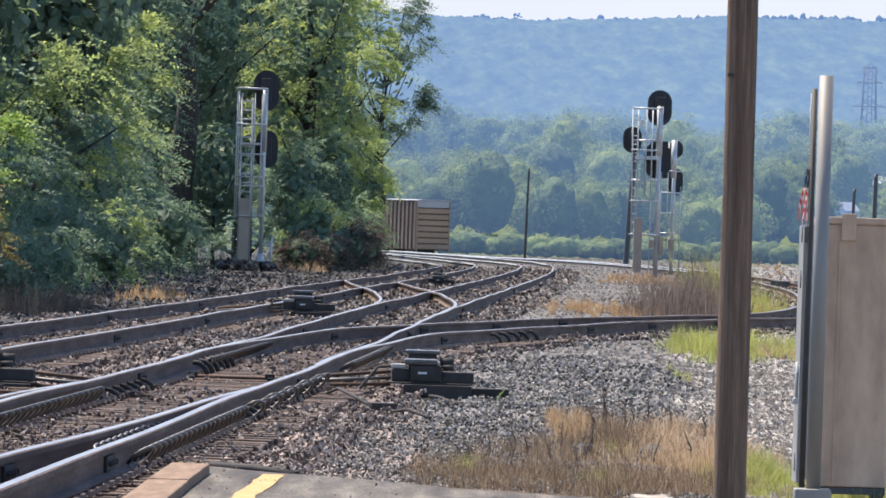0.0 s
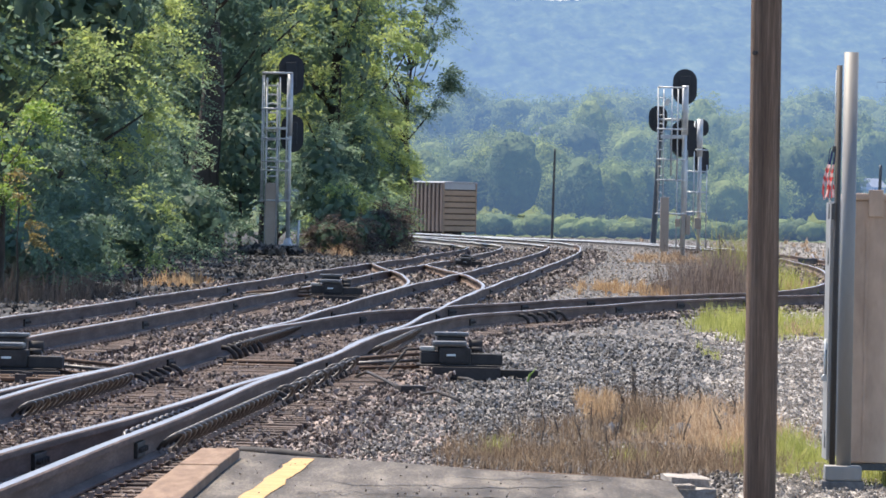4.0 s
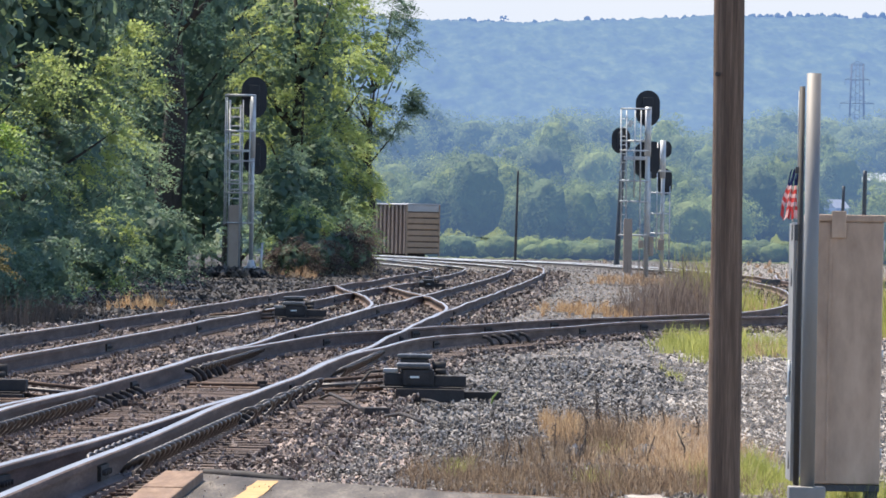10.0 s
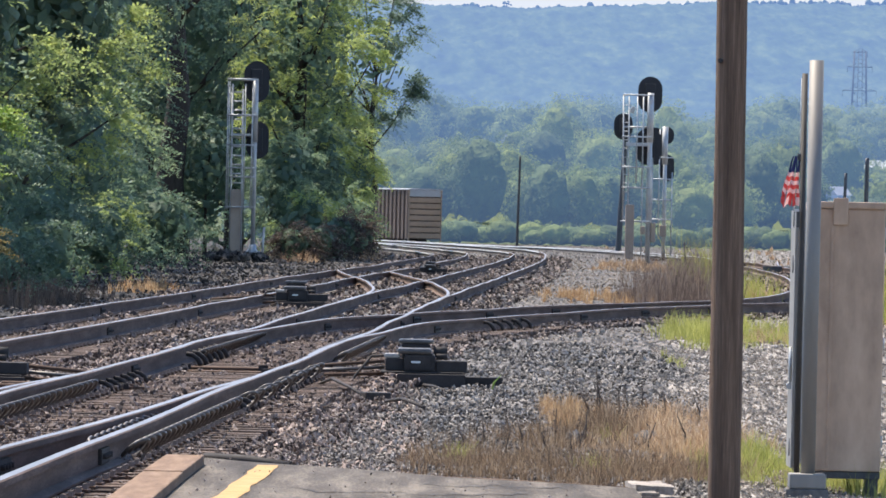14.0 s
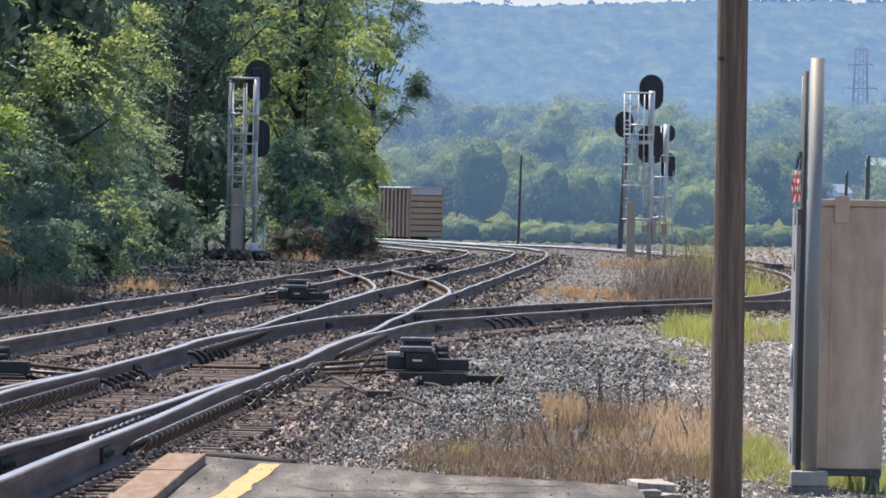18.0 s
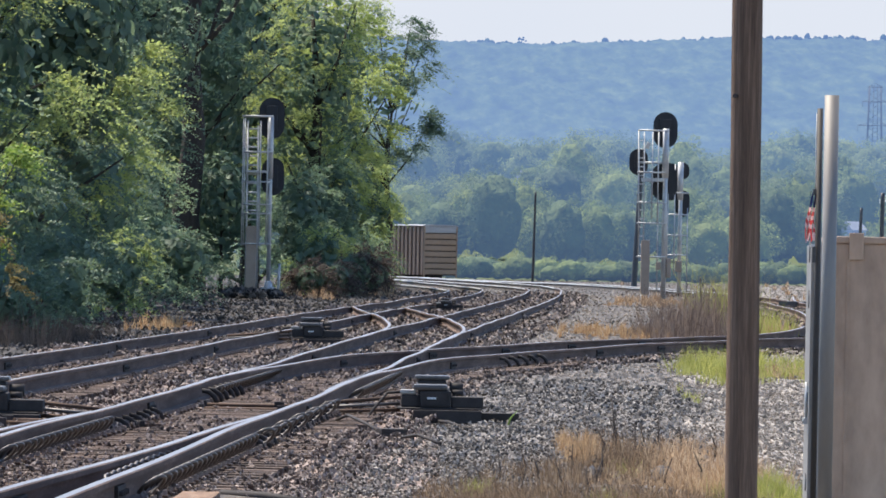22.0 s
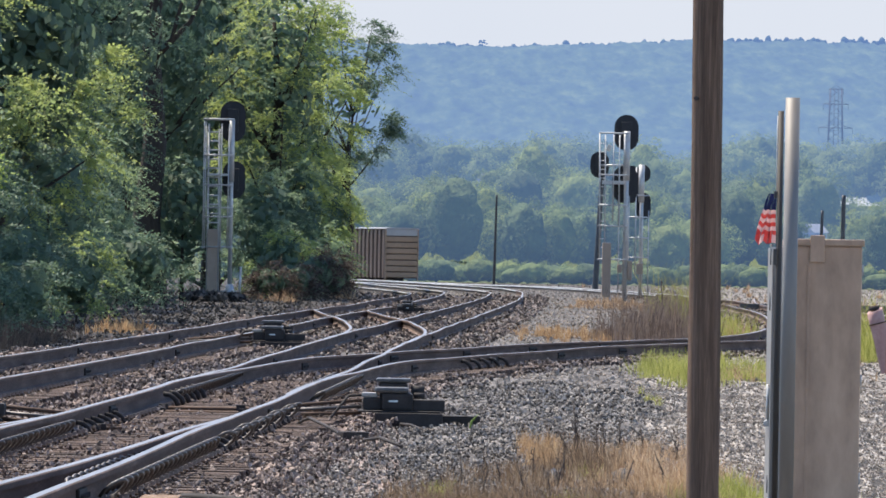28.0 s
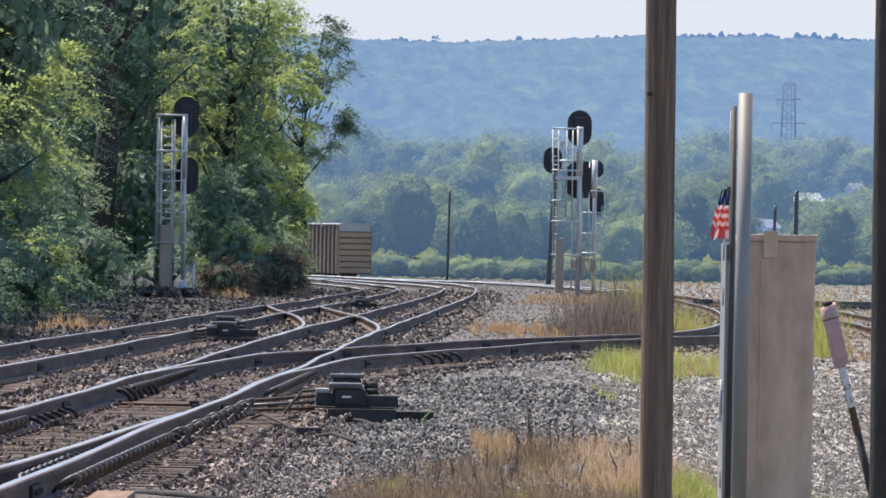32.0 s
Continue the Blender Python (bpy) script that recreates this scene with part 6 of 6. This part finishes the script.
    blades("yellow_brush", "tall yellow-green weeds before the far rails", [(6.35, 143, 0.22, 4, 900, 1.25, 0.014), (7.2, 146, 0.45, 4, 1000, 0.62, 0.015), (8.42, 117, 0.13, 2, 900, 1.05, 0.012), (6.7, 146, 0.5, 4, 1000, 0.8, 0.015), (6.55, 160, 0.2, 4, 400, 1.45, 0.016)], "green_grass", 107, "weeds")
    # dark twig tone puts the trees' shade into this brush
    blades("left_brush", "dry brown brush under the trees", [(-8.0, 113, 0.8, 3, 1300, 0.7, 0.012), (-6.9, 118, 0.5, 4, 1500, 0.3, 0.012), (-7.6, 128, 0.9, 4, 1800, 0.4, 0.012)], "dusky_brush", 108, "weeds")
    # single tall stalks
    rng = random.Random(7)
    for x, y, h in ((1.53, 56.8, 0.50), (1.57, 57.3, 0.30), (1.31, 57.6, 0.26), (1.41, 56.0, 0.25), (1.94, 57.5, 0.30), (1.74, 55.4, 0.30), (1.50, 55.0, 0.36), (1.60, 53.0, 0.38), (1.38, 54.2, 0.30), (2.05, 55.0, 0.28), (2.30, 54.0, 0.30), (0.30, 46.0, 0.24), (0.45, 47.5, 0.26), (0.58, 45.0, 0.26), (0.72, 47.0, 0.30), (0.86, 45.5, 0.26), (0.98, 48.0, 0.32), (1.12, 46.0, 0.30), (1.22, 48.5, 0.30), (1.02, 44.2, 0.26), (1.62, 46.5, 0.28), (1.95, 48.2, 0.28), (0.40, 49.0, 0.2), (0.66, 50.0, 0.24), (5.58, 139, 1.4), (4.98, 138, 0.75), (5.35, 137.5, 0.7)):
        w = thing("weed_stalk", "dry seed-headed weed stalk standing alone", "weed", "dry stalks", at=pose(x, y, -0.31))
        bm = bmesh.new()
        bent(bm, [(0, 0, 0), (0.01, 0, h * 0.5), (rng.uniform(-0.06, 0.06), 0, h)], [0.008 * y / 45, 0.006 * y / 45, 0.003 * y / 45], 5)
        part("stem", bm, "dusky_brush", w)
        q = leaf_arrays([(0, 0, h * k) for k in (0.35, 0.5, 0.62, 0.75, 0.88, 0.97)], [(0.026 * y / 50, 0.04, h * 0.09)] * 6, [9] * 6, 0.017 * y / 50, np.random.default_rng(int(y * 10)))
        part("seed_head", leaf_mesh("seed_head", q, "dusky_brush"), "", w)
    s = thing("green_sprout", "bright green sprout beside the switch machine", "weed", at=pose(0.66, 62.5, -0.28))
    bm = bmesh.new()
    bent(bm, [(0, 0, 0), (0.03, 0, 0.12), (0.10, 0, 0.20)], [0.005, 0.012, 0.002], 5)
    part("blade", bm, "fresh_green", s)


grasses()


# ---- far woods and hill ----
def woods():
    """Belts of rounded trees; every tree has one of three greens."""
    rng = np.random.default_rng(300)
    for belt, (name, y0, y1, z0, n, hh, ww, size, cnt, lobes, lab) in enumerate((
            ("hedge_woods", 562, 590, 0.0, 80, 2.1, 2.0, 0.22, 500, 14, "low bright line of bushes before the far woods"),
            ("near_woods", 690, 800, 0.0, 54, 8.8, 3.7, 0.34, 2500, 28, "wood of rounded deciduous trees far beyond the tracks"),
            ("middle_woods", 830, 1000, 0.0, 54, 10.5, 4.5, 0.44, 2100, 28, "middle belt of mixed green trees"),
            ("upper_woods", 1040, 1290, 1.0, 72, 11.5, 5.3, 0.58, 1450, 26, "upper belt of trees on rising ground"),
            ("hill_foot_woods", 1500, 2000, 6.0, 90, 12.5, 8.5, 0.95, 1000, 20, "hazy trees at the foot of the hill"))):
        cs, rs, ct, hs, tone, hearts, bulk, kinds = [], [], [], [], [], [], [], []
        for i in range(n):
            y = rng.uniform(y0, y1)
            x = y * (-0.03 + 0.122 * (i + rng.uniform(0, 1)) / n)
            h = hh * rng.uniform(0.7, 1.12) * (max(0.85 if belt == 1 else 0.62, 0.95 + 0.75 * noise.noise((x / (y * 0.012), belt * 7.3, 0))) if belt else 1) * (0.6 if belt == 1 and 0.0595 < x / y < 0.0665 else 1)
            w = ww * rng.uniform(0.7, 1.2)
            g = hump(x, y) - 0.3 + z0
            lean = rng.uniform(-0.2, 0.2) * w
            k = int(rng.choice(3, p=(0.3, 0.42, 0.28) if belt else (0.15, 0.65, 0.2)))
            hearts.append((x, y, g + h * 0.48))
            bulk.append((w * 0.84, w * 0.84, h * 0.46))
            kinds.append(k)
            for j in range(lobes):
                f = (j + rng.uniform(0, 1)) / lobes
                up, a = -0.55 + 1.5 * f, j * 2.4 + rng.uniform(-0.5, 0.5)
                wide = math.sqrt(max(0.0, 1 - min(1.0, up) ** 2)) * w * rng.uniform(0.72, 0.95)
                r = w * rng.uniform(0.20, 0.38)
                cs.append((x + lean * f + math.cos(a) * wide, y + math.sin(a) * wide, g + h * (0.48 + 0.46 * min(1.0, up) * rng.uniform(0.85, 1.0))))
                rs.append((r, r, r * rng.uniform(0.6, 0.9)))
                hs.append((x, y, g + h * 0.25))
                ct.append(int(cnt / lobes * rng.uniform(0.8, 1.2)))
                tone.append(k)
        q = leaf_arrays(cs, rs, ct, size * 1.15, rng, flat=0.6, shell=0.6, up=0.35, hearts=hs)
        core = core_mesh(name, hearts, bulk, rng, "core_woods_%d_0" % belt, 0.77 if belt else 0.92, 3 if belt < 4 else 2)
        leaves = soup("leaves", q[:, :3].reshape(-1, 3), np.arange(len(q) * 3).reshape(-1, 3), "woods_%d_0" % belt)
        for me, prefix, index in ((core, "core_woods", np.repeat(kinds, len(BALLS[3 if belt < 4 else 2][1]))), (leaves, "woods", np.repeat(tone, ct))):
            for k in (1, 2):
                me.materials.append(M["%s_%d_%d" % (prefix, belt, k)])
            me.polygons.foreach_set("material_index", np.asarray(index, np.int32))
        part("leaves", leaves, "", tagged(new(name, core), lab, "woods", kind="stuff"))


woods()


def hill_height(x, y):
    k = min(max((y - 2150) / 1450, 0), 1)
    base = 32 + 90.6 * (0.35 * k + 0.65 * k * k * (3 - 2 * k)) - max(0, y - 3600) * 0.08 + 0.025 * (x - 100)
    return base + noise.noise((x * 0.006, y * 0.003, 1)) * 5 + noise.noise((x * 0.03, y * 0.006, 4)) * 1.6


def hill():
    xs, ys = np.arange(-90, 360, 2.2), np.arange(2200, 3800, 8.0)
    vs = []
    for y in ys:
        for x in xs:
            d, _ = noise.voronoi((x / 5.0, y / 34.0, 0))
            vs.append((x, y, hill_height(x, y) + 3.0 * max(0.0, 0.8 - d[0]) + 0.6 * noise.noise((x * 0.5, y * 0.12, 2))))
    nx = len(xs)
    f = [(j * nx + i, j * nx + i + 1, (j + 1) * nx + i + 1, (j + 1) * nx + i) for j in range(len(ys) - 1) for i in range(nx - 1)]
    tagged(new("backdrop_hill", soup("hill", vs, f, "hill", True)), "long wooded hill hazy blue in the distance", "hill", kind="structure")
    rng = np.random.default_rng(5)
    n = 460
    cx = np.sort(rng.uniform(-60, 330, n))
    rr = 0.8 + 1.3 * rng.random(n) ** 2 + 0.6 * np.maximum(0, np.sin(cx * 0.11) * np.sin(cx * 0.043 + 1))
    cs = np.stack([cx, np.full(n, 3596.0), np.array([hill_height(x, 3598) for x in cx]) + 0.9 + rr * (0.1 + 0.7 * rng.random(n) ** 2)], 1)
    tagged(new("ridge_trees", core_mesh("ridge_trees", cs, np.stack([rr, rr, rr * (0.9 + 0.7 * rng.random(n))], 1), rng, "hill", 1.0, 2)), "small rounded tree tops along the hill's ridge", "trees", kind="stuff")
    lone = thing("ridge_tree", "lone umbrella-shaped tree standing above the hill's ridge", "tree", at=pose(42.0, 3598, 119.4))
    part("trunk", tube(bmesh.new(), (0, 0, 0), (0.2, 0, 5.2), 0.35, 0.25, 6), "hill", lone)
    lc = [(rng.normal() * 1.5, rng.normal() * 1.2, 5.6 + rng.normal() * 0.7) for _ in range(12)]
    part("crown", core_mesh("crown", lc, [(0.75, 0.75, 0.5)] * 12, rng, "hill", 1.0, 1), "", lone)

    vs, fs = [], []
    for i in range(25):
        a = radians(-30 + 2.5 * i)
        vs += [(4700 * math.sin(a), 4700 * math.cos(a), -60), (4700 * math.sin(a), 4700 * math.cos(a), 620)]
    fs = [(2 * i, 2 * i + 2, 2 * i + 3, 2 * i + 1) for i in range(24)]
    tagged(new("backdrop_sky", soup("backdrop_sky", vs, fs, "sky_glow", True)), "pale hazy summer sky above the far hill", "sky", kind="structure")


hill()


def tower():
    t = thing("transmission_tower", "hazy steel lattice transmission tower before the hill", "tower", at=pose(152.4, 2300, 30))
    H, w0, w1 = 36.0, 3.0, 2.0
    for sx in (-1, 1):
        for sy in (-1, 1):
            bm = bmesh.new()
            tube(bm, (sx * w0, sy * w0, 0), (sx * w1, sy * w1, H), 0.2, sides=5)
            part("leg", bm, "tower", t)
    for x in (-0.33, 0.33):
        part("leg", tube(bmesh.new(), (x * w0, -w0, 0), (x * w1, -w1, H), 0.13, sides=5), "tower", t)
    for i in range(12):
        z0, z1 = H * i / 12, H * (i + 1) / 12
        a, b = w0 + (w1 - w0) * i / 12, w0 + (w1 - w0) * (i + 1) / 12
        bm = bmesh.new()
        tube(bm, (-a, -a, z0), (b, -b, z1), 0.08, sides=4)
        tube(bm, (a, -a, z0), (-b, -b, z1), 0.08, sides=4)
        tube(bm, (-b, -b, z1), (b, -b, z1), 0.08, sides=4)
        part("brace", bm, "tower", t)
    for z, w in ((35.6, 2.6), (30.4, 4.4), (22.0, 6.0)):
        bm = bmesh.new()
        tube(bm, (-w, 0, z), (w, 0, z), 0.16, sides=5)
        tube(bm, (-w, 0, z), (0, 0, z + 1.4), 0.09, sides=4)
        tube(bm, (w, 0, z), (0, 0, z + 1.4), 0.09, sides=4)
        part("cross_arm", bm, "tower", t)
        for x in (-w, w):
            bm = bmesh.new()
            tube(bm, (x, 0, z - 2.0), (x, 0, z), 0.09, sides=4)
            part("insulator", bm, "tower", t)


tower()


def houses():
    for x, y, z, w, d, h in ((51.0, 806, 5.35, 1.7, 4, 0.7), (49.9, 812, 4.8, 1.8, 3, 0.8), (79, 1030, 12.6, 2.0, 3, 1.0), (13.5, 1022, 13.4, 2.6, 4, 1.2), (36.5, 1022, 13.8, 3.0, 4, 1.2)):
        b = thing("house", "small pale house with grey roof among far trees", "house", "houses in the valley", at=pose(x, y, z, 0, 0, 20))
        bm = bmesh.new()
        box(bm, -w / 2, w / 2, -d / 2, d / 2, -0.3 - z + hump(x, y) - 0.2, h)
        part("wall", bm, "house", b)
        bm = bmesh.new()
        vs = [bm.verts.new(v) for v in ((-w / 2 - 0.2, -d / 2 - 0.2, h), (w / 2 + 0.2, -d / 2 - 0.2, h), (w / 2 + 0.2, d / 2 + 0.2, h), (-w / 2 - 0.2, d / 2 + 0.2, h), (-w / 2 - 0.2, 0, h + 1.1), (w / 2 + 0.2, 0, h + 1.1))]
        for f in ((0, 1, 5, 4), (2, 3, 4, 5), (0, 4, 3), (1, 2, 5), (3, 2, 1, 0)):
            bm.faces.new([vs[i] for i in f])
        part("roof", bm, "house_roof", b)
        for k in (-1, 1):
            bm = bmesh.new()
            box(bm, k * w * 0.25 - 0.3, k * w * 0.25 + 0.3, -d / 2 - 0.05, -d / 2 - 0.01, h * 0.3, h * 0.75)
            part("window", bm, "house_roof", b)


houses()


def motions():
    # the flag's folds open and close in the breeze
    spread = [(0, 17), (1.2, 20), (2, 15), (3.5, 20), (4.5, 26), (5.5, 24), (6, 26), (7.5, 30), (9, 33), (10.5, 36), (11.5, 42), (12.2, 40), (13, 47), (14.5, 36), (15.5, 40), (16.5, 36), (17.5, 18), (18.2, 20), (19, 30), (20, 34), (21, 25), (22, 22), (23, 40), (24.5, 32), (25.5, 28), (26.5, 36), (27.2, 46), (28, 54), (28.6, 30), (29.5, 30), (30.5, 28), (31.2, 34), (32, 40)]
    rows = [[] for _ in flag_folds]
    for t, wide in spread:
        c = min(0.97, wide * 0.0029 / (5 * FOLD_W))
        fold = math.degrees(math.acos(c))
        x = y = 0.0
        for k, r in enumerate(rows):
            a = (1 if k % 2 else -1) * (fold + 5 * math.sin(t * 1.9 + k))
            r.append((t, pose(x, y, 0, 0, 0, a)))
            x -= FOLD_TOP * math.cos(radians(a))
            y -= FOLD_TOP * math.sin(radians(a))
    for ob, r in zip(flag_folds, rows):
        walk(ob, r)


motions()
